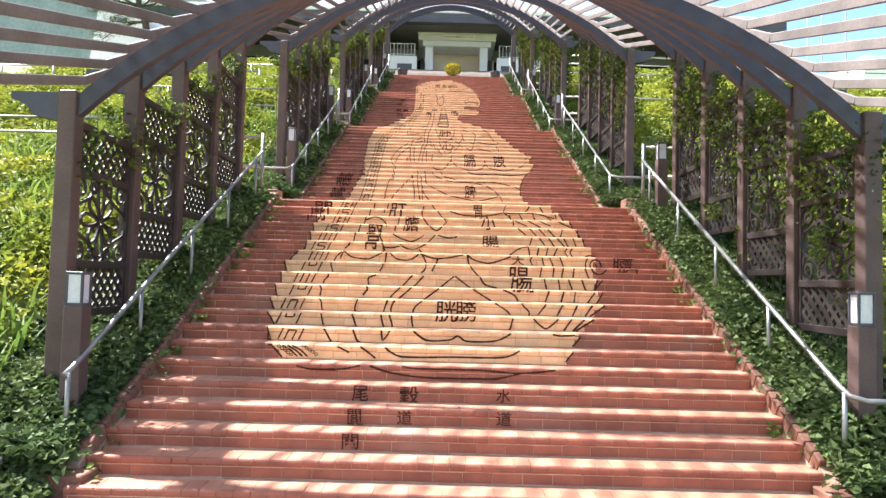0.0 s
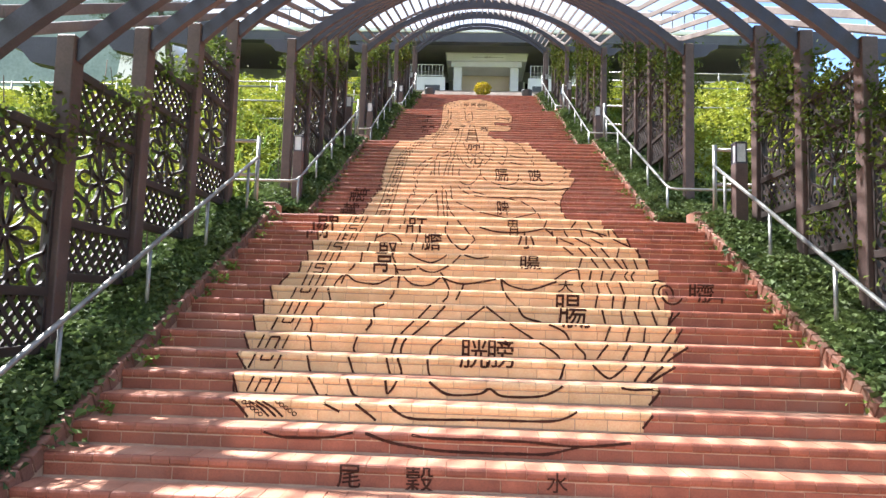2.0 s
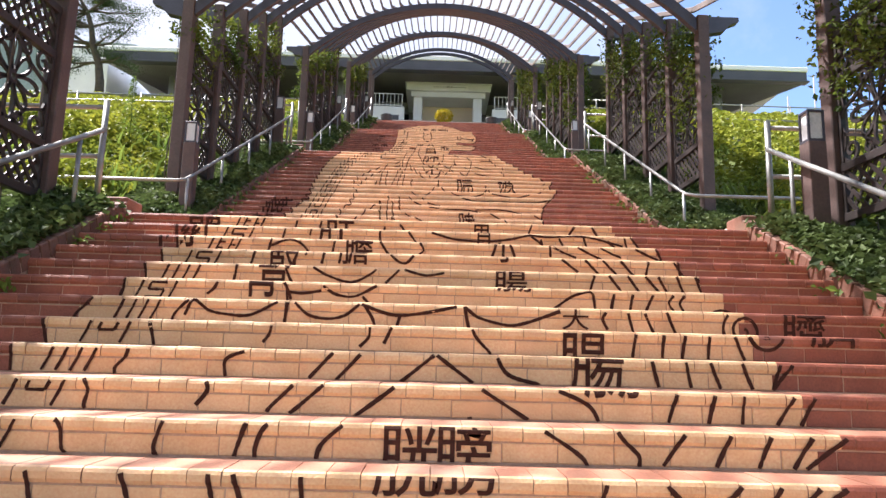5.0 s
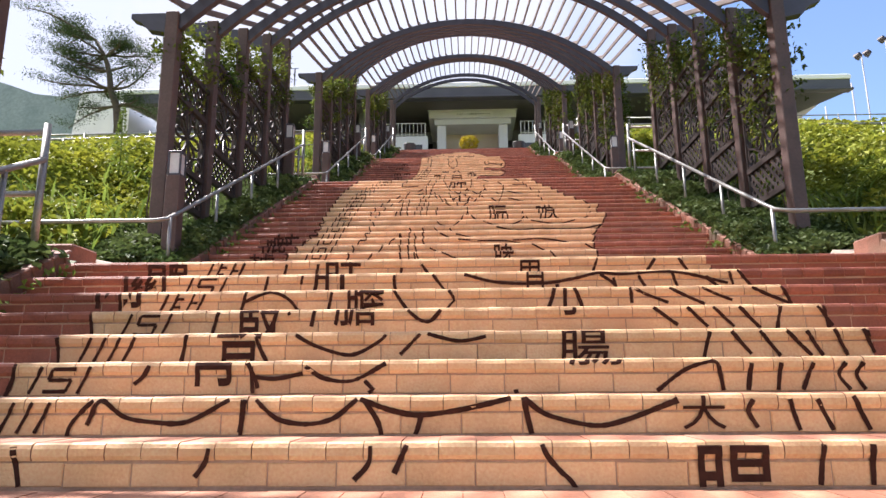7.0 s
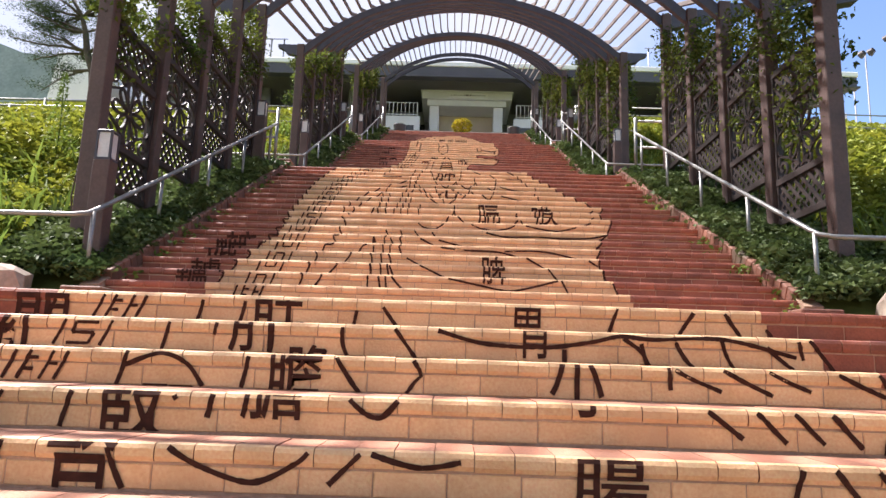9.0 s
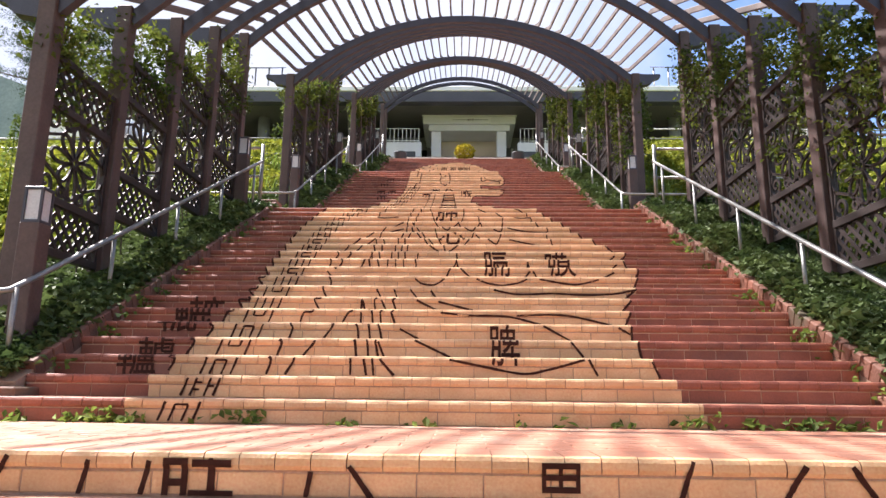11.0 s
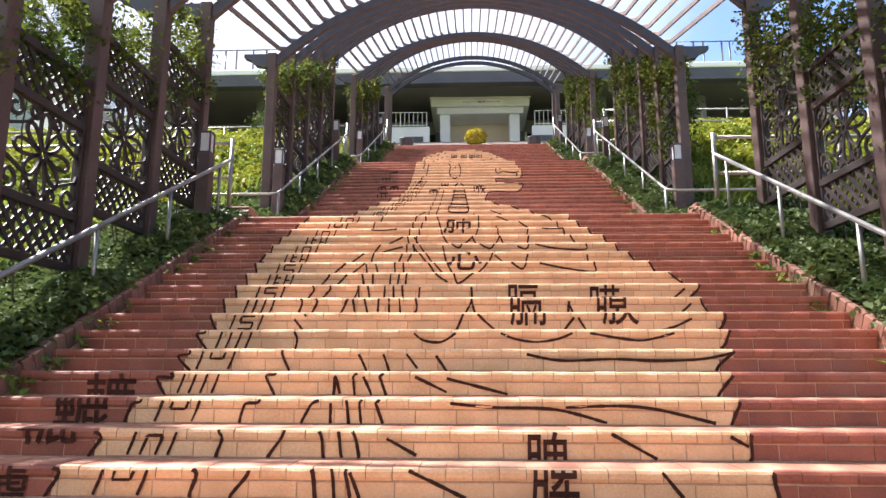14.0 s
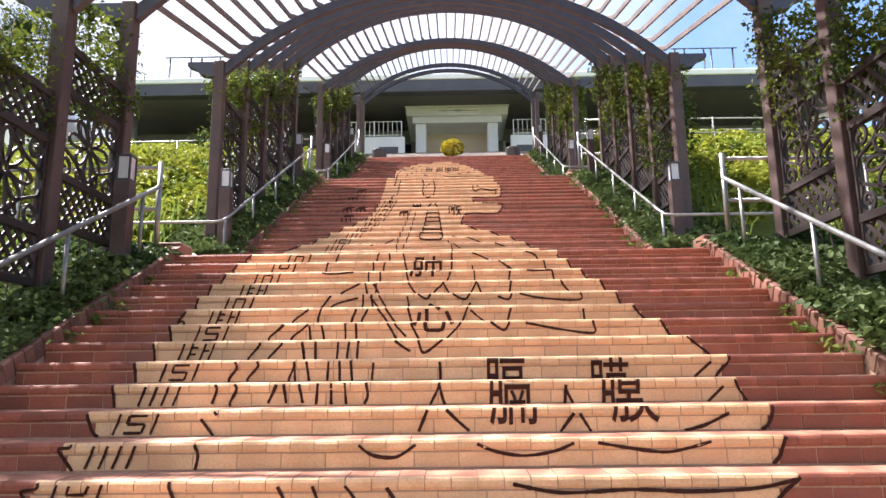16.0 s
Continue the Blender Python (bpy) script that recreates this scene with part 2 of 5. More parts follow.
vs, fs = [], []
XS = (HALF + 0.18, 3.6, 4.4, 6, 8, 11, 15, 20, 28, 45, 90, 400)
ys = [-400, -60, -15, 0, 4.0] + [4.0 + i * 0.5 for i in range(1, 64)] + [37, 38, 40, 46, 60, 100, 400]
for sx in (-1, 1):
    b0 = len(vs)
    for y in ys:
        for x in XS:
            wob = 0.12 * noise.noise((x * 0.3 * sx, y * 0.3, 2.0)) * min(1, max(0, (x - 3.6) / 2))
            f = min(1, max(0, (x - 4.0) / 2.6))
            f = f * f * (3 - 2 * f)
            zz = (stair_z(y) - 0.02) * (1 - f) + side_z(y) * f + wob if y < TOP_Y + 1 else side_z(y) + wob * f
            for i in range(3):
                la, lb = FLIGHTS[i][0] + 19 * TREAD[i], FLIGHTS[i + 1][0]
                if la - 0.1 < y < lb + 0.2 and x < 5.6:
                    zz = FLIGHTS[i + 1][1] - 0.06
            vs.append((CX + sx * x, y, zz))
    m = len(XS)
    for i in range(len(ys) - 1):
        for j in range(m - 1):
            a = b0 + i * m + j
            fs.append((a, a + 1, a + m + 1, a + m) if sx > 0 else (a, a + m, a + m + 1, a + 1))
ground = tagged(raw("ground", vs, fs, TURF, smooth=True), "grassy hillside beside the stairs", "ground", kind="structure")
bm = bmesh.new()
box(bm, CX - 2.95, -60, -0.3, CX + 2.95, 5.22, -0.004)
tagged(obj("plaza", bm, PAVER), "paved ground at the foot of the stairs", "pavement", kind="structure")
bm = bmesh.new()
q = [(CX - 2.95, TOP_Y + 0.24, TOP_Z - 0.003), (CX + 2.95, TOP_Y + 0.24, TOP_Z - 0.003), (CX + 2.95, 39.0, FLOOR_Z), (CX - 2.95, 39.0, FLOOR_Z)]
bm.faces.new([bm.verts.new(v) for v in q])
bmesh.ops.solidify(bm, geom=bm.faces[:], thickness=0.25)
tagged(obj("forecourt", bm, PAVER), "paved forecourt rising towards the hall", "pavement", kind="structure")
bm = bmesh.new()
box(bm, CX - 24, 39.0, FLOOR_Z - 0.6, CX + 26, 60, FLOOR_Z)
tagged(obj("terrace", bm, PAVER), "paved terrace under the hall", "pavement", kind="structure")

# brick kerbs beside the flights, bricks on edge down the slope
bm = bmesh.new()
box(bm, -0.085, -0.105, -0.13, 0.085, 0.105, 0.0, 0.008)
me_kerb = bpy.data.meshes.new("brick")
bm.to_mesh(me_kerb)
bm.free()
me_kerb.materials.append(KERB)
for fi, (y0, z0, n) in enumerate(FLIGHTS):
    for s in (-1, 1):
        x, h, t = CX + s * (HALF + 0.085), RISER[fi], TREAD[fi]
        ya, yb = y0 + 0.35, y0 + (n - 1) * t + 0.15
        bm = bmesh.new()
        zf = lambda y: z0 + h + (y - y0) / t * h
        bar(bm, (x, ya, zf(ya) - 0.36), (x, yb, zf(yb) - 0.36), 0.15, 0.62)
        kerb = tagged(obj("kerb", bm, MORTAR), "sloping brick kerb beside the stairs", "kerb", group="kerbs of the stairs", kind="structure")
        ang = math.degrees(math.atan2(h, t))
        L = math.hypot(yb - ya, zf(yb) - zf(ya))
        cnt = int(L / 0.112)
        for j in range(cnt):
            f = (j + 0.5) / cnt
            o = new("brick", me_kerb)
            o.matrix_world = pose(x + random.uniform(-.004, .004), ya + (yb - ya) * f, zf(ya) + (zf(yb) - zf(ya)) * f + 0.05, ang + random.uniform(-1, 1), 0, random.uniform(-1, 1)) @ Matrix.Diagonal((1, 0.48, 1, 1))
            o.parent = kerb
        # short brick piers end the kerb at the landings
        bm = bmesh.new()
        box(bm, x - s * 0.02 - 0.16, y0 + 0.06, z0 - 0.1, x - s * 0.02 + 0.16, y0 + 0.34, z0 + 0.2, 0.01)
        pier = tagged(obj("brick_pier", bm, KERB), "low red brick block ending the kerb", "pier", group="kerb end blocks")
        bm = bmesh.new()
        box(bm, x + s * 0.1 - 0.17, yb + 0.02, zf(yb) - 0.6, x + s * 0.1 + 0.17, yb + 0.34, zf(yb) + 0.1, 0.012)
        tagged(obj("brick_pier", bm, KERB), "low red brick block ending the kerb", "pier", group="kerb end blocks")

# ---- pergola ----
PX, BAY, FIRST = 0.27, 1.14, 0.9
POST_H, RISE = 2.70, 1.36
NP = 33                              # purlins across the vault


def arc(zs, lift=0.0, n=28):
    """Points of the arch from post to post; zs is the height of its springing."""
    R = POST_X - 0.04
    rad = (R * R + RISE * RISE) / (2 * RISE)
    a = math.asin(R / rad)
    return [(PX + (rad + lift) * math.sin(-a + 2 * a * i / n), zs + (rad + lift) * math.cos(-a + 2 * a * i / n) - rad + RISE) for i in range(n + 1)]


def sweep_arch(w=0.08, d=0.14):
    """A flat steel arch of rectangular section, springing at z = 0."""
    bm = bmesh.new()
    lo, hi = arc(0, -d / 2, 36), arc(0, d / 2, 36)
    rings = []
    for (xa, za), (xb, zb) in zip(lo, hi):
        rings.append([bm.verts.new(v) for v in ((xa, -w / 2, za), (xa, w / 2, za), (xb, w / 2, zb), (xb, -w / 2, zb))])
    for r, q in zip(rings, rings[1:]):
        for k in range(4):
            bm.faces.new((r[k], q[k], q[(k + 1) % 4], r[(k + 1) % 4]))
    bm.faces.new(rings[0]), bm.faces.new(rings[-1][::-1])
    bmesh.ops.recalc_face_normals(bm, faces=bm.faces[:])
    return bm


def mesh_of(name, bm, material):
    me = bpy.data.meshes.new(name)
    bm.to_mesh(me)
    bm.free()
    me.materials.append(material)
    return me


ME_ARCH = mesh_of("arch", sweep_arch(), STEEL)
bm = bmesh.new()
box(bm, -0.075, -0.075, -0.5, 0.075, 0.075, POST_H, 0.008)
ME_POST = mesh_of("post", bm, TIMBER)
bm = bmesh.new()
prof = ((0.08, -0.02), (0.48, -0.02), (0.48, -0.08), (0.36, -0.13), (0.28, -0.22), (0.08, -0.26))
for e, w in ((-0.06, 1), (0.06, -1)):
    bm.faces.new([bm.verts.new((x, e, zz)) for x, zz in prof][::w])
bm.verts.ensure_lookup_table()
for k in range(6):
    bm.faces.new((bm.verts[k], bm.verts[(k + 1) % 6], bm.verts[6 + (k + 1) % 6], bm.verts[6 + k]))
bmesh.ops.recalc_face_normals(bm, faces=bm.faces[:])
ME_BRACKET = mesh_of("bracket", bm, STEEL)


def ribbon(bm, pts, w, d):
    """A flat cut-out strip through points (y, z), d thick across x."""
    L, R = [], []
    for i, p in enumerate(pts):
        a, b = Vector(pts[max(i - 1, 0)]), Vector(pts[min(i + 1, len(pts) - 1)])
        t = (b - a).normalized()
        nrm = Vector((-t.y, t.x)) * w / 2
        L.append(Vector(p) + nrm), R.append(Vector(p) - nrm)
    q = [[bm.verts.new((x, v.x, v.y)) for x, v in ((-d / 2, l), (d / 2, l), (d / 2, r), (-d / 2, r))] for l, r in zip(L, R)]
    for a, b in zip(q, q[1:]):
        for k in range(4):
            bm.faces.new((a[k], a[(k + 1) % 4], b[(k + 1) % 4], b[k]))


def lattice_mesh(w, h, pitch=0.098, bw=0.037):
    bm = bmesh.new()
    for sgn, dx in ((1, -0.006), (-1, 0.006)):
        c = -h
        while c < w + h:
            y_a, y_b = (c, c + h) if sgn > 0 else (c + h, c)
            dy = y_b - y_a
            t0, t1 = sorted(((0 - y_a) / dy, (w - y_a) / dy))
            lo, hi = max(0, t0), min(1, t1)
            if hi - lo > 0.05:
                a, b = (y_a + dy * lo, h * lo), (y_a + dy * hi, h * hi)
                va, vb = Vector((dx, *a)), Vector((dx, *b))
                bar(bm, va, vb, 0.012, bw, (0, -(vb - va).z, (vb - va).y))
            c += pitch * 1.35
    return bm


def scroll_mesh(w, h):
    """Flower of eight petals in the middle, spirals in the corners, stems between."""
    bm = bmesh.new()
    cy, cz = w / 2, h / 2
    for k in range(8):
        a = k * math.tau / 8
        long = 0.30 if k % 2 == 0 else 0.24
        if k % 4 == 0:
            long = min(long, w / 2 - 0.03)
        pts = []
        for i in range(15):
            t = i / 14 * math.tau
            u, v = long / 2 * (1 - math.cos(t)), 0.075 * math.sin(t) * (0.4 + 0.6 * (1 - math.cos(t)) / 2)
            u += 0.035
            pts.append((cy + u * math.cos(a) - v * math.sin(a), cz + u * math.sin(a) + v * math.cos(a)))
        ribbon(bm, pts, 0.027, 0.02)
    ribbon(bm, [(cy + 0.04 * math.cos(t * math.tau / 12), cz + 0.04 * math.sin(t * math.tau / 12)) for t in range(13)], 0.025, 0.024)
    for sy in (-1, 1):
        for sz in (-1, 1):
            oy, oz = cy + sy * (w / 2 - 0.13), cz + sz * (h / 2 - 0.13)
            pts = [(oy + sy * 0.115 * (1 - i / 30) * math.cos(i * 0.33), oz + sz * 0.115 * (1 - i / 30) * math.sin(i * 0.33)) for i in range(27)]
            ribbon(bm, pts, 0.027, 0.02)
            oy2, oz2 = cy + sy * (w / 2 - 0.36), cz + sz * (h / 2 - 0.09)
            pts = [(oy2 + sy * 0.08 * (1 - i / 26) * math.cos(2 + i * 0.36), oz2 + sz * 0.08 * (1 - i / 26) * math.sin(2 + i * 0.36)) for i in range(22)]
            ribbon(bm, pts, 0.026, 0.02)
            pts = [(cy + sy * (w / 2 - 0.02), cz + sz * 0.02), (cy + sy * (w / 2 - 0.07), cz + sz * 0.12), (cy + sy * (w / 2 - 0.05), cz + sz * 0.22), (cy + sy * (w / 2 - 0.01), cz + sz * 0.28)]
            ribbon(bm, pts, 0.026, 0.02)
            pts = [(cy + sy * 0.02, cz + sz * (h / 2 - 0.01)), (cy + sy * 0.1, cz + sz * (h / 2 - 0.1)), (cy + sy * 0.2, cz + sz * (h / 2 - 0.2)), (cy + sy * 0.3, cz + sz * (h / 2 - 0.24)), (cy + sy * (w / 2 - 0.03), cz + sz * (h / 2 - 0.3))]
            ribbon(bm, pts, 0.026, 0.02)
    return bm


PW = BAY - 0.15
H1, H2, H3 = 0.36, 0.80, 0.34        # lower lattice, scrollwork, upper lattice
ME_LOW, ME_UP = mesh_of("lattice", lattice_mesh(PW, H1), PANEL), mesh_of("lattice", lattice_mesh(PW, H3), PANEL)
ME_SCROLL = mesh_of("scrollwork", scroll_mesh(PW, H2), PANEL)
bm = bmesh.new()
box(bm, -0.03, 0, -0.035, 0.03, PW, 0.035, 0.004)
ME_RAIL = mesh_of("panel_rail", bm, PANEL)
bm = bmesh.new()
box(bm, -0.025, -0.0, 0, 0.025, 0.04, H1 + H2 + H3 + 0.14, 0.004)
ME_STILE = mesh_of("panel_stile", bm, PANEL)


def child(name, me, parent, m):
    o = new(name, me)
    o.parent = parent
    o.matrix_basis = m
    return o


def beam_between(name, me_cache, a, b, parent, w=0.03, h=0.078):
    d = Vector(b) - Vector(a)
    key = tuple(round(c, 3) for c in d)
    if key not in me_cache:
        bm = bmesh.new()
        bar(bm, (0, 0, 0), d, w, h, bev=0.005)
        me_cache[key] = mesh_of(name, bm, SLAT)
    return child(name, me_cache[key], parent, Matrix.Translation(a))


ARCHES = []                          # per flight: list of (y, post top)
for fi, (y0, z0, n) in enumerate(FLIGHTS):
    row = [(y0 + FIRST + k * BAY, z0 + RISER[fi] * (1 + (FIRST + k * BAY) / TREAD[fi]) + 0.14 + POST_H - (0 if fi else 0.24)) for k in range(5)]
    ARCHES.append(row)
FRONT = (3.35, ARCHES[0][0][1] - 0.80)
HEAD_END = [(35.4, 15.1), (36.5, 15.4)]  # arches at the head of the stairs
cache = {}
for fi, row in enumerate(ARCHES):
    per = empty("pergola", PX, row[0][0], row[0][1] - POST_H)
    tagged(per, "arched pergola of brown timber and dark steel over the stairs", "pergola", group="pergolas over the flights")
    inv = Matrix.Translation(-per.location)
    every = ([FRONT] if fi == 0 else []) + row + (HEAD_END if fi == 3 else [])
    for k, (y, top) in enumerate(every):
        for s in (-1, 1):
            child("post", ME_POST, per, inv @ pose(PX + s * POST_X, y, top - POST_H + (0.0 if (fi or k) else -0.12)))
            child("bracket", ME_BRACKET, per, inv @ pose(PX + s * POST_X, y, top, 0, 0, 0 if s > 0 else 180))
        child("arch", ME_ARCH, per, inv @ pose(0, y, top - 0.16))
    spans = [(row[0], row[4])]
    if fi == 0:
        spans.append((FRONT, row[0]))
    if fi < 3:
        spans.append((row[4], ARCHES[fi + 1][0]))
    else:
        spans += [(row[4], HEAD_END[0]), tuple(HEAD_END)]
    for si, ((ya, za), (yb, zb)) in enumerate(spans):
        pa, pb = arc(za - 0.16, 0.15, NP + 1), arc(zb - 0.16, 0.15, NP + 1)
        d = Vector((0, yb - ya, zb - za)).normalized() * 0.09
        for (xa, zza), (xb, zzb) in list(zip(pa, pb))[1:-1]:
            beam_between("purlin", cache, (xa - PX, ya - row[0][0], zza - per.location.z), (xb - PX, yb - row[0][0], zzb - per.location.z), per)
    for k in range(4):
        y, top = row[k]
        zb = top - (0.53 if fi else 0.29) - (H1 + H2 + H3 + 0.07)
        for s in (-1, 1):
            base = inv @ pose(PX + s * POST_X, y + 0.075, zb)
            pan = child("lattice_panel", ME_SCROLL, per, base @ pose(0, 0, H1 + 0.035))
            tagged(pan, "dark fretwork panel with a flower scroll")
            for name, me, zz in (("lattice", ME_LOW, -H1 - 0.035), ("lattice", ME_UP, H2 + 0.035), ("panel_rail", ME_RAIL, -H1 - 0.07), ("panel_rail", ME_RAIL, -0.0), ("panel_rail", ME_RAIL, H2), ("panel_rail", ME_RAIL, H2 + H3 + 0.07)):
                child(name, me, pan, pose(0, 0, zz))
            child("panel_stile", ME_STILE, pan, pose(0, 0, -H1 - 0.1)), child("panel_stile", ME_STILE, pan, pose(0, PW - 0.04, -H1 - 0.1))

# ---- handrails ----
def handrail(fi, s):
    y0, z0, n = FLIGHTS[fi]
    x = CX + s * RAIL_X
    h, t = RISER[fi], TREAD[fi]
    ya, yb = y0 + 0.42, y0 + 19 * t + 0.1
    zf = lambda y: z0 + h + (y - y0) / t * h
    za, zb = zf(ya) + 0.5, zf(yb) + 0.72
    e = empty("handrail", x, ya, zf(ya))
    tagged(e, "stainless steel tube handrail beside the stairs", "handrail", group="stainless handrails")
    o = Vector(e.location)
    bm = bmesh.new()
    zs = z0 + (0.86 if fi else 0.9)
    pts = [Vector((x, yb, zb)), Vector((x, ya + 0.1, za + 0.06)), Vector((x + s * 0.02, ya, za)), Vector((x + s * 0.12, ya - 0.06, za - 0.03))]
    out = 6.5 if fi else 1.6
    pts = pts[:3] if (fi == 0 and s < 0) else pts + [Vector((x + s * out, ya - 0.1, za - 0.03))]
    tube(bm, [p - o for p in pts], 0.022, 10)
    part("top_rail", bm, INOX, e)
    posts = [(x, ya + 0.03, za + 0.02, zf(ya) - 0.05)]
    for k in range(1, 5):
        f = k / 4.3
        posts.append((x, ya + (yb - ya) * f, za + (zb - za) * f, zf(ya + (yb - ya) * f) - 0.05))
    for px, py, top, bot in posts:
        bm = bmesh.new()
        tube(bm, [Vector((px, py, bot)) - o, Vector((px, py, top)) - o], 0.019, 8)
        part("baluster", bm, INOX, e)
    # end post with a double rail turning outwards along the landing
    lz = zf(yb) - 0.05
    bm = bmesh.new()
    tube(bm, [Vector((x + s * 0.02, yb + 0.03, lz)) - o, Vector((x + s * 0.02, yb + 0.03, zb + 0.28)) - o], 0.027, 10)
    part("end_post", bm, INOX, e)
    if fi < 3:
        for dz in (0.22, -0.24):
            bm = bmesh.new()
            tube(bm, [Vector((x + s * 0.02, yb + 0.03, zb + dz)) - o, Vector((x + s * 6.5, yb + 0.1, zb + dz)) - o], 0.022, 8)
            part("side_rail", bm, INOX, e)
        for k in range(1, 5):
            bm = bmesh.new()
            tube(bm, [Vector((x + s * k * 1.55, yb + 0.06, lz - 0.3)) - o, Vector((x + s * k * 1.55, yb + 0.06, zb + 0.22)) - o], 0.02, 8)
            part("baluster", bm, INOX, e)
    for k in range(1, 4 if fi else 1):
        bm = bmesh.new()
        tube(bm, [Vector((x + s * k * 1.9, ya - 0.1, z0 - 0.2)) - o, Vector((x + s * k * 1.9, ya - 0.1, za - 0.03)) - o], 0.02, 8)
        part("baluster", bm, INOX, e)


for fi in range(4):
    for s in (-1, 1):
        handrail(fi, s)

# ---- lamp bollards ----
def bollard(x, y, z, h):
    e = empty("lamp_bollard", x, y, z)
    tagged(e, "brown timber lamp bollard with a white glass lantern", "lamp", group="lamp bollards")
    bm = bmesh.new()
    box(bm, -0.075, -0.075, -0.3, 0.075, 0.075, h, 0.006)
    part("bollard_post", bm, TIMBER, e)
    bm = bmesh.new()
    box(bm, -0.058, -0.058, h + 0.02, 0.058, 0.058, h + 0.25)
    part("lantern_glass", bm, GLASS, e, "frosted white glass")
    for zz in (h + 0.01, h + 0.262):
        bm = bmesh.new()
        box(bm, -0.072, -0.072, zz - 0.012, 0.072, 0.072, zz + 0.012, 0.004)
        part("lantern_plate", bm, STEEL, e)
    for sx in (-1, 1):
        for sy in (-1, 1):
            bm = bmesh.new()
            box(bm, sx * 0.062 - 0.009, sy * 0.062 - 0.009, h + 0.02, sx * 0.062 + 0.009, sy * 0.062 + 0.009, h + 0.25)
            part("lantern_bar", bm, STEEL, e)


for fi, (y0, z0, n) in enumerate(FLIGHTS):
    for s in (-1, 1):
        y = y0 + FIRST - 0.22
        if (fi, s) != (1, 1):
            bollard(PX + s * (POST_X - 0.2) + (0.06 if s < 0 else 0), y, stair_z(y), 0.9)
        y = y0 + FIRST + 4 * BAY - 0.22
        if (fi, s) not in ((1, 1), (0, -1)):
            bollard(CX + s * 3.14, y, stair_z(y), 0.86)

# ---- hall, porch and terrace ----
PY = 41.0                            # front of the porch
hall = tagged(empty("hall", 1.0, 46, FLOOR_Z), "low white hall with a deep dark eave and glazed front", "building")


def hall_part(name, x0, y0, z0, x1, y1, z1, m, bev=0.0, parent=None, label=""):
    bm = bmesh.new()
    o = hall.location
    box(bm, x0 - o.x, y0 - o.y, z0 - o.z, x1 - o.x, y1 - o.y, z1 - o.z, bev)
    return part(name, bm, m, parent or hall, label)


hall_part("wall", -16.5, 45, FLOOR_Z, 18, 58, 17.3, GREY)
hall_part("roof", -17.95, 38.95, 17.404, 20.15, 60, 17.66, WHITE, 0.03, label="white metal roof edge")
hall_part("fascia", -17.9, 39.0, 16.9, 20.1, 39.35, 17.4, FASCIA, 0.02)
hall_part("fascia_lip", -18.0, 38.9, 16.8, 20.2, 39.4, 16.898, FASCIA, 0.02)
bm = bmesh.new()
o = hall.location
q = [(-17.9, 39.41, 16.86), (20.1, 39.41, 16.86), (18.5, 45.0, 17.3), (-16.7, 45.0, 17.3)]
bm.faces.new([bm.verts.new(Vector(v) - o) for v in q])
bmesh.ops.solidify(bm, geom=bm.faces[:], thickness=0.08)
part("soffit", bm, SOFFIT, hall, "grey sloping underside of the eave")
WINDOW = mat("window_glass", (0.015, 0.018, 0.02), (0.03, 0.034, 0.036), 0.12, 0.5, 0, 0.0)
for k in range(14):
    x0 = -16 + k * 2.4
    if -3.2 < x0 < 2.6:
        continue
    w = hall_part("window", x0 + 0.08, 44.9, FLOOR_Z + 0.7, x0 + 2.3, 44.998, 16.5, WINDOW, label="dark window pane")
    hall_part("frame", x0 - 0.04, 44.86, FLOOR_Z + 0.6, x0 + 0.078, 45.0, 16.6, WHITE, parent=None)
for x in (-15, -10.2, -5.4, 6.6, 11.4, 16.2):
    bm = bmesh.new()
    tube(bm, [Vector((x, 41.5, FLOOR_Z)) - o, Vector((x, 41.5, 17.02)) - o], 0.3, 16)
    part("column", bm, GREY, hall)

porch = tagged(empty("porch", 0.7, PY, FLOOR_Z), "white entrance porch with square piers and a sign", "porch")


def porch_part(name, x0, y0, z0, x1, y1, z1, m, bev=0.0, label=""):
    bm = bmesh.new()
    o = porch.location
    box(bm, x0 - o.x, y0 - o.y, z0 - o.z, x1 - o.x, y1 - o.y, z1 - o.z, bev)
    return part(name, bm, m, porch, label)


porch_part("canopy", -1.7, PY, 16.52, 3.08, PY + 3.6, 16.92, CANOPY, 0.02)
porch_part("canopy_edge", -1.78, PY - 0.06, 16.92, 3.16, PY + 3.6, 17.04, CANOPY, 0.02)
porch_part("beam", -1.42, PY + 0.15, 16.2, 2.8, PY + 3.5, 16.516, CANOPY, 0.02)
for x0 in (-1.28, 2.12):
    porch_part("pier", x0, PY + 0.25, FLOOR_Z, x0 + 0.5, PY + 0.85, 16.196, WHITE, 0.03)
for x0 in (-1.28, 2.38):
    porch_part("side_wall", x0, PY + 0.85, FLOOR_Z, x0 + 0.24, PY + 3.5, 16.196, WHITE)
porch_part("back_wall", -1.04, PY + 1.7, FLOOR_Z, 2.38, PY + 1.9, 16.196, BEIGE, label="beige back wall")
sgn = porch_part("sign_board", -0.28, PY - 0.045, 16.56, 1.8, PY - 0.004, 16.86, WHITE, 0.005, "white sign board with small dark lettering")
random.seed(11)
x = -0.16
while x < 1.62:                      # lettering too small to read
    w = random.uniform(0.05, 0.09)
    bm = bmesh.new()
    big = 0.55 < x < 0.85
    box(bm, x - 0.7, -0.052, (2.68 if big else 2.7), x + w - 0.7, -0.046, (2.77 if big else 2.745))
    o2 = part("lettering", bm, INK if big else GREY, sgn)
    x += w + random.choice((0.03, 0.035, 0.07))

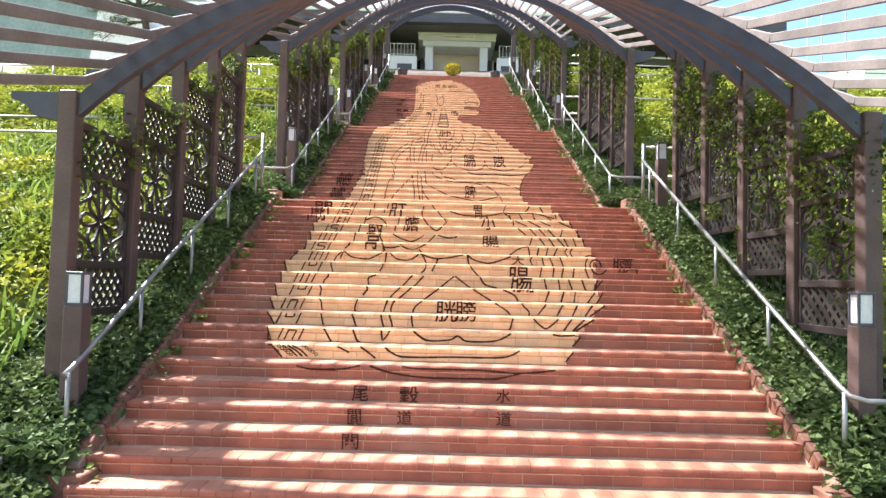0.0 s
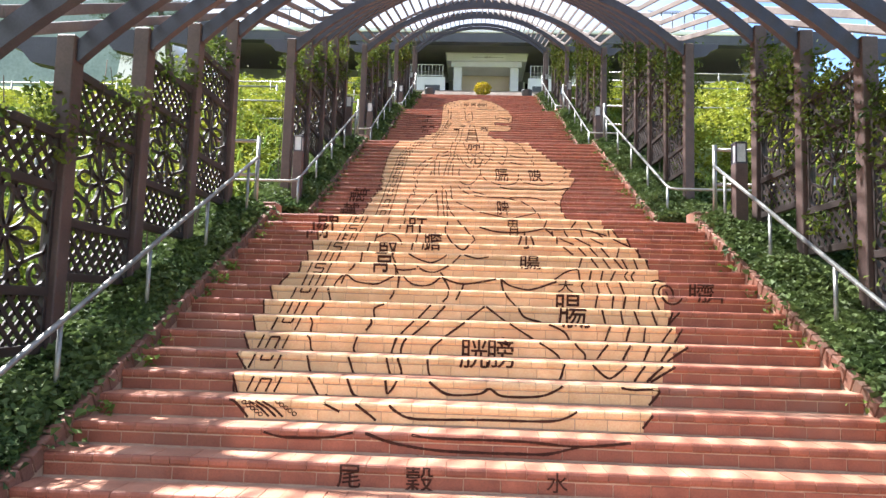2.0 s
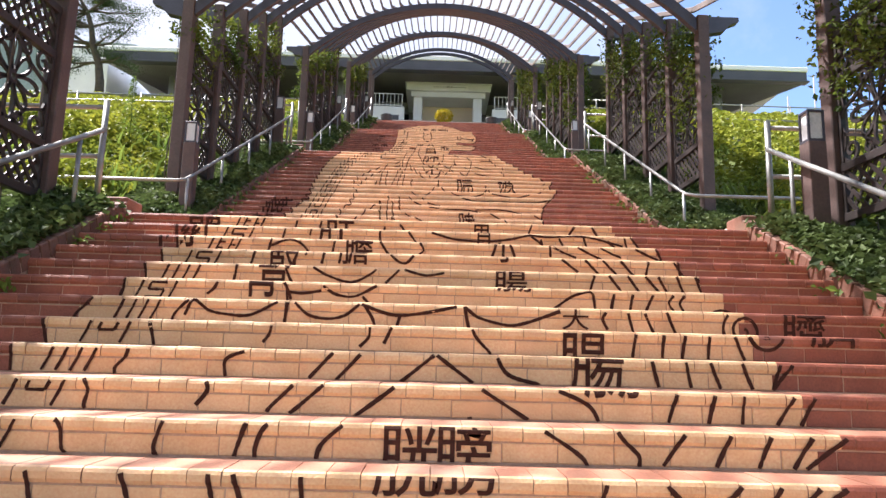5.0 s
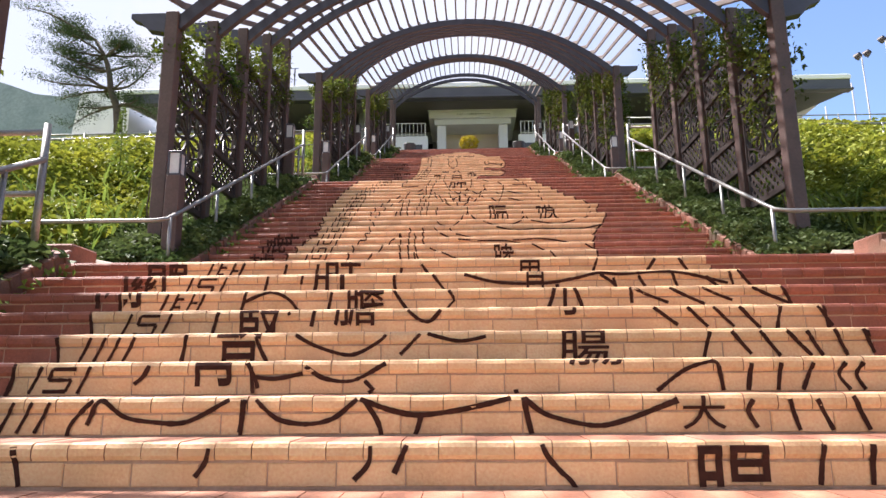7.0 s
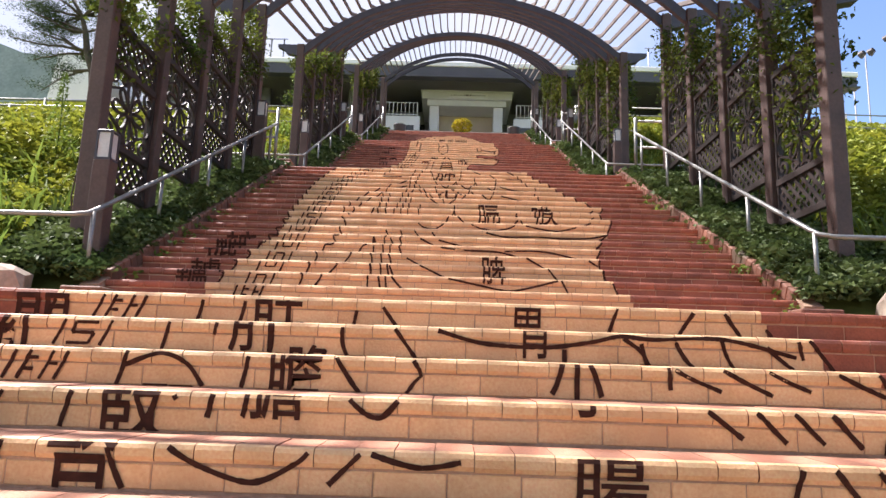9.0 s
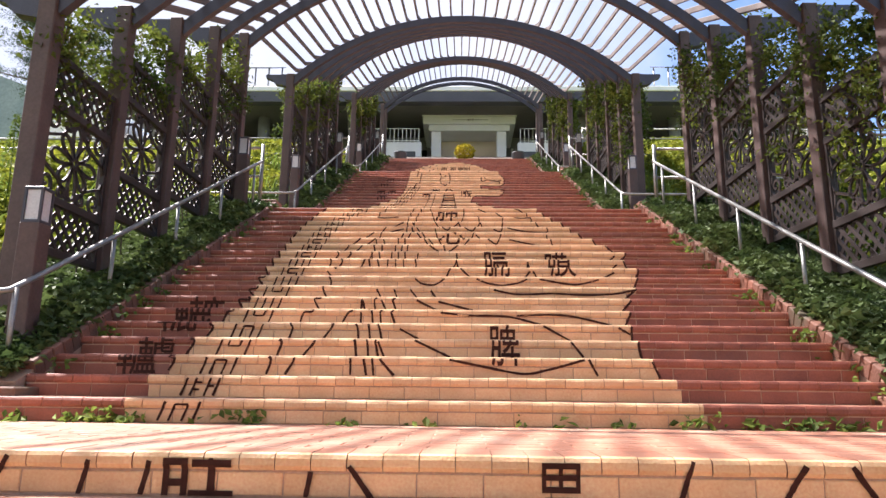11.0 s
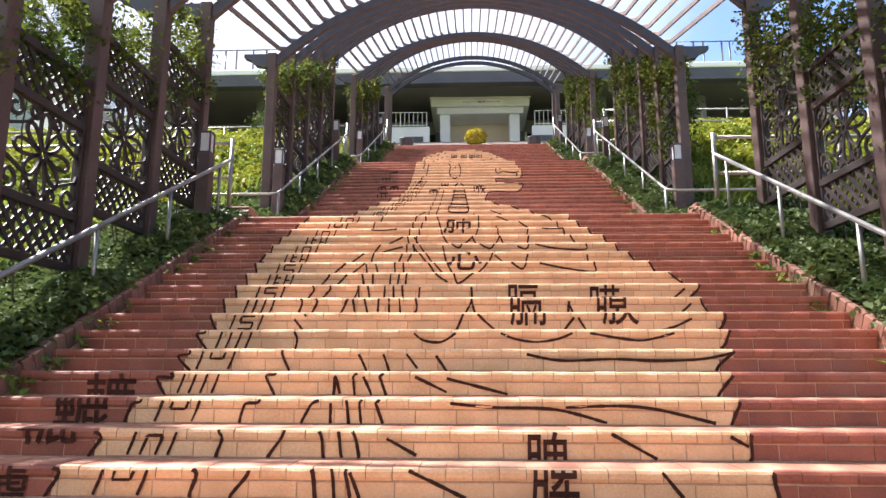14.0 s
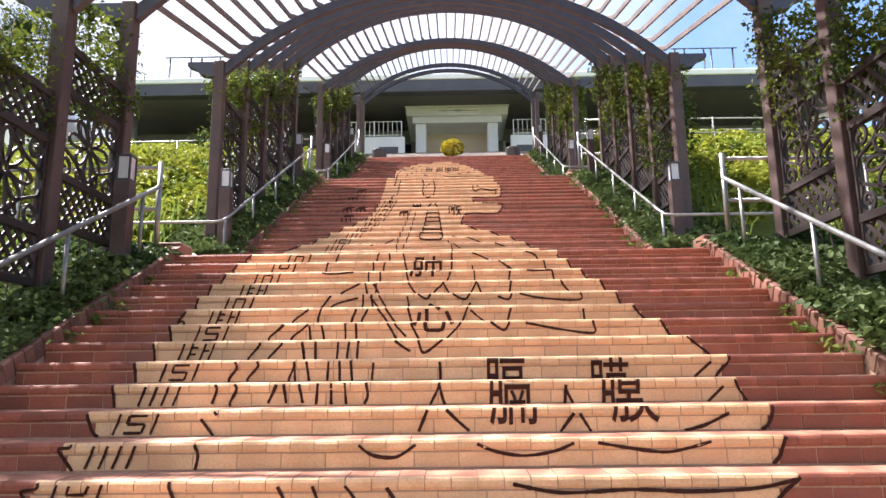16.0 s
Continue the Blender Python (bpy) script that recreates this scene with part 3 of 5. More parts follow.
# low white walls with dark vents, and fences beside the porch
for x0, x1 in ((-4.6, -1.75), (3.15, 6.0)):
    bm = bmesh.new()
    box(bm, x0, PY - 0.4, FLOOR_Z, x1, PY - 0.15, 15.35, 0.02)
    w = tagged(obj("parapet_wall", bm, WHITE), "low white wall beside the porch", "wall", group="parapet walls")
    xm = x1 - 0.75 if x1 < 0 else x0 + 0.7
    bm = bmesh.new()
    box(bm, xm - 0.45, PY - 0.43, 14.35, xm + 0.45, PY - 0.404, 14.85, 0.004)
    part("vent_panel", bm, DARK, w, "dark vent panel")
    e = tagged(empty("fence", (x0 + x1) / 2, PY - 0.28, 15.35), "white metal fence with thin bars", "fence", group="terrace fences")
    n = 13
    for k in range(n):
        xx = (x1 - x0 - 0.3) * (k / (n - 1) - 0.5)
        bm = bmesh.new()
        tube(bm, [(xx, 0, 0), (xx, 0, 0.78)], 0.018 if k % 6 else 0.03, 6)
        part("fence_bar", bm, WHITE, e)
    for zz in (0.12, 0.78):
        bm = bmesh.new()
        tube(bm, [(-(x1 - x0) / 2 + 0.15, 0, zz), ((x1 - x0) / 2 - 0.15, 0, zz)], 0.025, 8)
        part("fence_rail", bm, WHITE, e)

# solar panels on the roof
PV = mat("solar_panel", (0.05, 0.06, 0.08), (0.09, 0.10, 0.12), 0.25, 1.0, 0.2, 0.02)
for x0, x1 in ((-12.6, -9.3), (10.4, 13.4)):
    e = tagged(empty("solar_array", (x0 + x1) / 2, 40.6, 17.66), "tilted solar panels on a steel rack", "solar panel", group="solar arrays")
    n = 4
    for k in range(n):
        a, b = (x0 - x1) / 2 + (x1 - x0) * k / n + 0.03, (x0 - x1) / 2 + (x1 - x0) * (k + 1) / n - 0.03
        bm = bmesh.new()
        bar(bm, ((a + b) / 2, -1.2, 1.2), ((a + b) / 2, 1.3, 2.5), b - a, 0.05)
        part("panel", bm, PV, e)
    for xx in ((x0 - x1) / 2 + 0.2, 0, (x1 - x0) / 2 - 0.2):
        for yy, h in ((-1.1, 1.22), (1.2, 2.42)):
            bm = bmesh.new()
            tube(bm, [(xx, yy, 0), (xx, yy, h)], 0.04, 6)
            part("rack_leg", bm, INOX, e)

# white side building, distant hills, floodlights
bm = bmesh.new()
box(bm, -22.4, 41, 11, -18.6, 50, 18.6, 0.03)
for v in bm.verts:
    if v.co.z > 15 and v.co.x < -20:
        v.co.x += 0.9
tagged(obj("side_building", bm, WHITE), "white block building with a slanted wall behind the hedge", "building")
# pale grey-green: the haze of distance is mixed into the base colour
HAZED_HILL = mat("hazed_wooded_hill", (0.20, 0.25, 0.22), (0.27, 0.32, 0.28), 0.95, 0.06, 0, 0.3, 0.5)
vs, fs = [], []
NX = 90
for j in range(8):
    for i in range(NX):
        x = -900 + i * 20
        ridge = 184 + 60 * math.exp(-((x + 420) / 130) ** 2) + 25 * math.exp(-((x + 230) / 60) ** 2) - 0.12 * max(0, x + 150)
        ridge += 14 * noise.noise((x * 0.02, 0, 3)) + 6 * noise.noise((x * 0.07, 0, 5)) + 2.5 * noise.noise((x * 0.3, 0, 8))
        f = j / 7
        vs.append((x, 420 + 40 * f, -40 + max(60, ridge + 40) * f))
for j in range(7):
    for i in range(NX - 1):
        a = j * NX + i
        fs.append((a, a + 1, a + NX + 1, a + NX))
tagged(raw("backdrop", vs, fs, HAZED_HILL, smooth=True), "far wooded mountain ridge, haze painted into its pale colour", "mountain", kind="structure")
for x, top in ((34.2, 29.4), (36.4, 30.9)):
    e = tagged(empty("floodlight_mast", x, 60, 13), "tall thin grey mast with dark floodlights", "lamp", group="floodlight masts")
    bm = bmesh.new()
    tube(bm, [(0, 0, 0), (0, 0, top - 13)], 0.09, 8, 0.05)
    part("mast", bm, GREY, e)
    for dx in (-0.45, 0.35):
        bm = bmesh.new()
        bmesh.ops.create_cone(bm, cap_ends=True, segments=12, radius1=0.34, radius2=0.22, depth=0.42, matrix=pose(dx, -0.3, top - 13 + (0.1 if dx > 0 else -0.15), 70, 0, 20))
        part("floodlight", bm, PANEL, e)
for x, z1 in ((29.5, 24.0), (31.8, 26.0), (26.8, 21.8)):
    e = tagged(empty("net_pole", x, 58, 13), "thin grey steel pole behind the slope", "pole", group="grey poles")
    bm = bmesh.new()
    tube(bm, [(0, 0, 0), (0, 0, z1 - 13)], 0.055, 8)
    part("shaft", bm, GREY, e)
bm = bmesh.new()
box(bm, 33, 52, 13, 46, 60, 20.3)
tagged(obj("annex", bm, WHITE), "white annex building behind the slope", "building")

# railings along the hillside paths
def hill_rail(x0, y0, z0, x1, y1, z1, n):
    e = tagged(empty("hillside_railing", x0, y0, z0), "grey steel tube railing on the grassy slope", "railing", group="hillside railings")
    d = Vector((x1 - x0, y1 - y0, z1 - z0))
    for h in (0.45, 0.85):
        bm = bmesh.new()
        tube(bm, [Vector((0, 0, h)), d + Vector((0, 0, h))], 0.028, 6)
        part("rail", bm, INOX, e)
    for k in range(n + 1):
        bm = bmesh.new()
        p = d * (k / n)
        tube(bm, [p + Vector((0, 0, -0.3)), p + Vector((0, 0, 0.9))], 0.03, 6)
        part("railing_post", bm, INOX, e)


hill_rail(4.9, 32.6, 12.0, 24, 32.6, 11.9, 9)
hill_rail(-6.2, 14.2, 4.0, -15, 14.2, 3.95, 5)
hill_rail(6.4, 14.8, 4.0, 16, 14.8, 3.9, 5)
hill_rail(-6.2, 22.5, 7.65, -20, 22.5, 7.65, 8)
hill_rail(6.4, 22.5, 7.1, 14, 22.5, 7.1, 5)

# planters
def pot(x, y, z, r, h, m, label):
    e = tagged(empty("planter", x, y, z), label, "planter", group="dark planters")
    bm = bmesh.new()
    prof = [(r * 0.72, 0), (r * 0.95, h * 0.5), (r, h * 0.9), (r * 1.06, h), (r * 0.9, h), (r * 0.85, h * 0.86)]
    N = 20
    rings = [[bm.verts.new((rr * math.cos(k * math.tau / N), rr * math.sin(k * math.tau / N), zz)) for k in range(N)] for rr, zz in prof]
    for a, b in zip(rings, rings[1:]):
        for k in range(N):
            bm.faces.new((a[k], a[(k + 1) % N], b[(k + 1) % N], b[k])).smooth = True
    bm.faces.new(rings[0][::-1])
    part("pot", bm, m, e)
    bm = bmesh.new()
    bmesh.ops.create_circle(bm, cap_ends=True, segments=N, radius=r * 0.86, matrix=Matrix.Translation((0, 0, h * 0.87)))
    part("earth", bm, SOIL, e)


pot(CX - 2.35, TOP_Y + 0.55, TOP_Z, 0.26, 0.42, DARK, "round black planter at the head of the stairs")
pot(CX + 2.35, TOP_Y + 0.55, TOP_Z, 0.26, 0.42, DARK, "round black planter at the head of the stairs")
e = tagged(empty("planter_box", -3.15, 4.62, 0.0), "brown planter box with a dark rim beside the stairs", "planter")
bm = bmesh.new()
box(bm, -0.3, -0.3, 0, 0.3, 0.3, 0.36, 0.02)
part("box_body", bm, STONE, e)
bm = bmesh.new()
box(bm, -0.33, -0.33, 0.361, 0.33, 0.33, 0.41, 0.01)
part("rim", bm, DARK, e)

# rubble stones hold the slope at the landings
random.seed(21)
for i in range(3):
    yb, zl = FLIGHTS[i + 1][0] + 0.1, FLIGHTS[i + 1][1]
    for s in (-1, 1):
        for k in range(5):
            bm = bmesh.new()
            bmesh.ops.create_icosphere(bm, subdivisions=2, radius=1)
            sd = random.random() * 50
            for v in bm.verts:
                c = v.co.copy()
                c = Vector([max(-0.72, min(0.72, q)) for q in c]) * 1.25
                v.co = Vector((c.x * 0.32, c.y * 0.2, c.z * 0.24)) * (1 + 0.25 * noise.noise(c * 1.3 + Vector((sd, 0, 0))))
            o = tagged(obj("rubble_stone", bm, STONE), "reddish brown rubble stone holding the slope", "stone", group="rubble stones")
            o.matrix_world = pose(CX + s * (3.5 + k * 0.5 + random.uniform(-.05, .05)), yb - 0.12 + random.uniform(0, 0.1), zl + 0.13, 0, 0, random.uniform(-15, 15))


# ---- plants ----
def leaves(name, pts, sizes, material, label, category, seed, kind="stuff", up=0.5, aspect=1.5, parent=None, fold=0.25):
    """Many small folded leaves at pts, each of two faces."""
    rng = np.random.default_rng(seed)
    n = len(pts)
    nrm = rng.normal(size=(n, 3))
    nrm[:, 2] = np.abs(nrm[:, 2]) + up
    nrm /= np.linalg.norm(nrm, axis=1)[:, None]
    d = rng.normal(size=(n, 3))
    d -= nrm * (d * nrm).sum(1)[:, None]
    d /= np.linalg.norm(d, axis=1)[:, None]
    w = np.cross(nrm, d)
    L, W = (sizes * aspect / 2)[:, None], (sizes / 2)[:, None]
    k = sizes[:, None] * fold
    a, b = pts - d * L, pts + d * L
    c, e = pts + w * W + nrm * k - d * L * 0.15, pts - w * W + nrm * k - d * L * 0.15
    vs = np.stack((a, c, b, e), 1).reshape(-1, 3)
    i = np.arange(n)[:, None] * 4
    fs = np.concatenate((i + np.array((0, 1, 2)), i + np.array((0, 2, 3))), 0)
    o = raw(name, vs.tolist(), fs.tolist(), material, parent)
    return tagged(o, label, category, kind=kind)


def clumped(rng, n, x0, x1, y0, y1, clump, per):
    c = np.stack((rng.uniform(x0, x1, n), rng.uniform(y0, y1, n)), 1)
    p = np.repeat(c, per, 0) + rng.normal(size=(n * per, 2)) * clump
    return p


def ground_z(x, y):
    f = min(1, max(0, (abs(x - CX) - 4.0) / 2.6))
    f = f * f * (3 - 2 * f)
    if y > TOP_Y + 1:
        return side_z(y)
    for i in range(3):
        la, lb = FLIGHTS[i][0] + 19 * TREAD[i], FLIGHTS[i + 1][0]
        if la - 0.1 < y < lb + 0.2 and abs(x - CX) < 5.6:
            return FLIGHTS[i + 1][1] - 0.06
    return (stair_z(y) - 0.02) * (1 - f) + side_z(y) * f


def on_path(x, y):
    return any(FLIGHTS[i][0] + 19 * TREAD[i] + 0.3 < y < FLIGHTS[i + 1][0] - 0.05 for i in range(3)) and abs(x - CX) < 5.6


rng = np.random.default_rng(5)
for fi, (y0, z0, n) in enumerate(FLIGHTS):
    for s in (-1, 1):
        cnt = (26000, 22000, 9000, 5000)[fi]
        ya, yb = (4.3 if fi == 0 else y0 + 0.05), y0 + 19 * TREAD[fi] + 0.15
        y = rng.uniform(ya, yb, cnt)
        x = 2.80 + np.abs(rng.beta(1.2, 1.6, cnt)) * 1.35
        zz = np.array([ground_z(CX + 3.1, yy) for yy in y])
        mound = 0.10 + 0.16 * np.array([noise.noise((s * xx * 1.6, yy * 1.6, fi)) for xx, yy in zip(x, y)])
        mound = np.clip(mound, 0.02, 0.3) * np.clip((x - 2.75) / 0.25, 0.3, 1)
        zz = zz + rng.uniform(0.15, 1.0, cnt) ** 0.6 * (mound + 0.09)
        x = x - (rng.random(cnt) < 0.04) * 0.14
        pts = np.stack((CX + s * x, y, zz), 1)
        leaves("ivy", pts, rng.uniform(0.045, 0.085, cnt) * (1, 1, 1.5, 1.9)[fi], IVY, "dense dark green ivy covering the bed beside the stairs", "ivy", 100 + fi * 2 + s, up=0.7, aspect=1.15)

# climbing vines on the pergola
for fi, row in enumerate(ARCHES):
    for s in (-1, 1):
        P = []
        for k in range(5):
            y, top = row[k]
            dens = (1.5 if s > 0 else 0.75) * (1.0, 0.85, 0.9, 0.8)[fi]
            if fi == 0:
                dens *= 0.35 if s < 0 else 0.75
            for c in range(int((34 if k < 4 else 8) * dens)):
                cy, drop = y + rng.uniform(0.0, 1.14 if k < 4 else 0.12), abs(rng.normal(0, 1)) * (0.75 if s > 0 else 0.5)
                cx = PX + s * (POST_X + rng.normal(0.07, 0.09))
                cz = top + 0.22 * (cy - y) - drop + rng.uniform(-0.05, 0.2)
                m = rng.integers(45, 90)
                t = rng.random(m)
                strand = np.stack((cx + rng.normal(0, 0.07, m), cy + rng.normal(0, 0.09, m), cz - t * rng.uniform(0.15, 0.6)), 1)
                P.append(strand)
        pts = np.concatenate(P)
        leaves("climbing_vine", pts, rng.uniform(0.022, 0.05, len(pts)) * (1, 1, 1.25, 1.5)[fi], VINE, "yellow-green climbing vine hanging over the pergola posts", "vine", 200 + fi * 2 + s, up=0.1, aspect=1.7)
        bm = bmesh.new()
        for k in range(4):
            y, top = row[k]
            for c in range(3):
                p = [Vector((PX + s * (POST_X + rng.uniform(0.05, 0.12)), y + rng.uniform(0.05, 1.0), top - POST_H))]
                for q in range(7):
                    p.append(p[-1] + Vector((rng.normal(0, 0.03), rng.normal(0, 0.06), POST_H / 7)))
                tube(bm, p, 0.009, 5, 0.004)
        tagged(obj("vine_stems", bm, BARK), "thin brown stems of the climbing vine", "vine", kind="stuff")

# hillside shrubs, grass and hedges
for s in (-1, 1):
    c = clumped(rng, 3000, 4.1, 15, 4.2, 33.5, 0.2, 46)
    x, y = c[:, 0], c[:, 1]
    keep = np.array([not on_path(CX + xx, yy) and xx > 3.9 for xx, yy in zip(x, y)])
    x, y = x[keep], y[keep]
    hgt = np.array([0.42 + 0.36 * noise.noise((s * xx * 0.55, yy * 0.55, 9)) + 0.12 * noise.noise((s * xx * 2.1, yy * 2.1, 4)) for xx, yy in zip(x, y)])
    hgt = np.clip(hgt, 0.1, 0.85) * np.clip((x - 3.6) / 0.8, 0.3, 1)
    hgt += (0.34 if s < 0 else 0.42) * np.clip((y - 13.8) / 0.8, 0, 1) * np.clip((x - 4.6) / 0.8, 0, 1)
    gz = np.array([ground_z(CX + xx, yy) for xx, yy in zip(x, y)])
    zz = gz + hgt * rng.uniform(0.2, 1.0, len(x)) ** 0.5
    pts = np.stack((CX + s * x, y, zz), 1)
    leaves("low_shrubs", pts, rng.uniform(0.045, 0.09, len(x)) * np.clip(1 + (y - 14) * 0.035, 1, 1.7), SHRUB, "sunlit yellow-green low shrubs covering the hillside", "shrubs", 300 + s, up=0.8, aspect=1.4)
    # long grass near the stairs
    n = 15000
    cx, cy = rng.uniform(3.9, 9.5, n), rng.uniform(4.3, 32, n)
    vs, fs = [], []
    for a, b in zip(cx, cy):
        if on_path(CX + a, b) or noise.noise((s * a * 0.5, b * 0.5, 30)) < -0.05:
            continue
        z = ground_z(CX + a, b)
        h, w, an = rng.uniform(0.3, 0.75), rng.uniform(0.012, 0.022), rng.uniform(0, math.tau)
        lx, ly = math.cos(an), math.sin(an)
        i = len(vs)
        X = CX + s * a
        vs += [(X - ly * w, b + lx * w, z), (X + ly * w, b - lx * w, z), (X + lx * h * .25 - ly * w * .8, b + ly * h * .25 + lx * w * .8, z + h * .65), (X + lx * h * .25 + ly * w * .8, b + ly * h * .25 - lx * w * .8, z + h * .65), (X + lx * h * .6, b + ly * h * .6, z + h * rng.uniform(.6, .95))]
        fs += [(i, i + 1, i + 3, i + 2), (i + 2, i + 3, i + 4)]
    tagged(raw("long_grass", vs, fs, GRASS), "tufts of long green grass on the slope", "grass", kind="stuff")

# golden shrub in front of the porch
n = 900
d = rng.normal(size=(n, 3))
d /= np.linalg.norm(d, axis=1)[:, None]
pts = np.array((0.42, 34.6, 12.64)) + d * np.array((0.42, 0.36, 0.32)) * rng.uniform(0.75, 1.05, n)[:, None]
e = tagged(empty("golden_shrub", 0.42, 34.6, 12.28), "round golden yellow shrub in front of the porch", "shrub")
o = leaves("foliage", pts - np.array((0.42, 34.6, 12.28)), rng.uniform(0.05, 0.08, n), GOLD, "", "", 400, kind="", parent=e)
bm = bmesh.new()
tube(bm, [(0, 0, -0.1), (0, 0, 0.4)], 0.05, 6)
part("stem", bm, BARK, e)

# spreading pine behind the hedge
e = tagged(empty("pine_tree", -15.2, 34, 12.6), "old spreading pine with a leaning bare trunk", "tree")
bm = bmesh.new()
trunk = [Vector(p) for p in ((0, 0, 0), (-0.05, 0, 1.2), (-0.3, 0.1, 2.4), (-0.75, 0.1, 3.5), (-0.9, 0, 4.6), (-1.3, 0.1, 5.6), (-1.9, 0, 6.6))]
trunk = [0.78 * p for p in trunk]
tube(bm, trunk, 0.21, 10, 0.07)
part("trunk", bm, BARK, e)
rp = random.Random(8)
tips = []
for b in range(30):
    k = rp.randint(2, 6)
    st = trunk[k].copy()
    side = -1 if b % 3 else 1
    ln = rp.uniform(1.2, 3.3) * (1.0 if side < 0 else 0.75)
    p = [st]
    dirn = Vector((side * rp.uniform(0.6, 1), rp.uniform(-0.7, 0.7), rp.uniform(0.0, 0.35))).normalized()
    for q in range(6):
        dirn = (dirn + Vector((rp.uniform(-.25, .25), rp.uniform(-.3, .3), rp.uniform(-.3, .28)))).normalized()
        p.append(p[-1] + dirn * ln / 6)
        if q > 1:
            tips.append(p[-1].copy())
            tips.append(p[-1] + Vector((rp.uniform(-.6, .6), rp.uniform(-.6, .6), rp.uniform(0, .4))))
    bm = bmesh.new()
    tube(bm, p, 0.065, 6, 0.02)
    part("limb", bm, BARK, e)
P = []
for t in tips:
    m = 130
    q = rng.normal(size=(m, 3)) * np.array((0.27, 0.27, 0.065)) + np.array(t) + np.array((0, 0, 0.1))
    P.append(q)
P = np.concatenate(P)
leaves("crown", P, rng.uniform(0.022, 0.04, len(P)), PINE, "dark green needle tufts", "", 401, kind="", parent=e, aspect=3.0)
# tall feathery weed in the hedge
WX, WY = -4.75, 15.4
e = tagged(empty("tall_weed", WX, WY, ground_z(WX, WY)), "tall thin pale green feathery weed in the hedge", "weed")
bm = bmesh.new()
tube(bm, [(0, 0, -0.1), (0.02, 0, 0.8), (-0.01, 0, 1.5)], 0.012, 6, 0.004)
part("stem", bm, GRASS, e)
n = 420
h = rng.random(n) ** 0.8
an = rng.uniform(0, math.tau, n)
r = (1 - h) * 0.2 * rng.uniform(0.3, 1, n) + 0.02
leaves("foliage", np.stack((np.cos(an) * r, np.sin(an) * r, 0.3 + h * 1.25), 1), rng.uniform(0.012, 0.024, n), GRASS, "", "", 402, kind="", parent=e, aspect=3.5)

# weeds in the joints at the back of the landings and along the kerbs
P = []
for i in range(1, 4):
    y0, z0, n = FLIGHTS[i]
    for c in range(34):
        x = CX + rng.uniform(-HALF, HALF)
        if rng.random() < 0.5:
            x = CX + rng.choice((-1, 1)) * rng.uniform(1.2, HALF)
        m = rng.integers(4, 16)
        h = rng.uniform(0.02, 0.09)
        P.append(np.stack((x + rng.normal(0, 0.05, m), y0 - 0.03 + rng.normal(0, 0.03, m), z0 + rng.uniform(0, 1, m) * h), 1))
for fi, (y0, z0, n) in enumerate(FLIGHTS):
    for k in range(1, 20):
        for s in (-1, 1):
            if rng.random() < 0.55:
                m = rng.integers(4, 30)
                P.append(np.stack((CX + s * (HALF - 0.06) + rng.normal(0, 0.05, m), y0 + k * TREAD[fi] - 0.05 + rng.normal(0, 0.05, m), z0 + k * RISER[fi] + rng.uniform(0, 0.1, m)), 1))
P = np.concatenate(P)
leaves("weeds", P, rng.uniform(0.02, 0.05, len(P)), GRASS, "small green weeds growing in the brick joints", "weeds", 410, up=0.4, aspect=1.8)
# painted drawing: strokes as (x, height) on the risers
EDGE_L = ((-1.47, 0.87), (-1.57, 0.98), (-1.68, 1), (-1.69, 1.12), (-1.77, 1.26), (-1.82, 1.39), (-1.85, 1.54), (-1.86, 1.7), (-1.89, 1.87), (-1.79, 1.99), (-1.75, 2.14), (-1.78, 2.39), (-1.79, 2.63), (-1.73, 2.84))
EDGE_L_UP = ((-1.75, 3.18), (-1.71, 3.26), (-1.76, 3.29), (-1.7, 3.4), (-1.74, 3.43), (-1.68, 3.53), (-1.72, 3.57), (-1.68, 3.68), (-1.63, 3.7), (-1.69, 3.82), (-1.59, 3.83), (-1.7, 3.95), (-1.62, 3.98), (-1.71, 4.11), (-1.65, 4.13), (-1.73, 4.25), (-1.81, 4.86), (-1.87, 4.9), (-1.81, 4.99), (-1.85, 5.05), (-1.83, 5.13), (-1.86, 5.19), (-1.83, 5.28), (-1.85, 5.34), (-1.81, 5.42), (-1.84, 5.5), (-1.8, 5.56), (-1.81, 5.65), (-1.75, 5.71), (-2.07, 6.21), (-1.87, 6.27), (-1.67, 6.42), (-1.46, 6.64), (-1.28, 6.8), (-1.09, 6.98), (-1.03, 7.25), (-1.02, 7.57), (-1.03, 7.96), (-1.09, 8.54), (-1.3, 10.12), (-1.1, 10.42), (-0.69, 10.72), (-0.16, 10.86))
EDGE_R = ((1.17, 0.85), (1.29, 0.89), (1.37, 1), (1.41, 1.01), (1.48, 1.12), (1.6, 1.19), (1.75, 1.32), (1.9, 1.43), (1.87, 1.54), (1.92, 1.7), (2.06, 2.02), (2.01, 2.24), (1.95, 2.51), (1.76, 2.77))
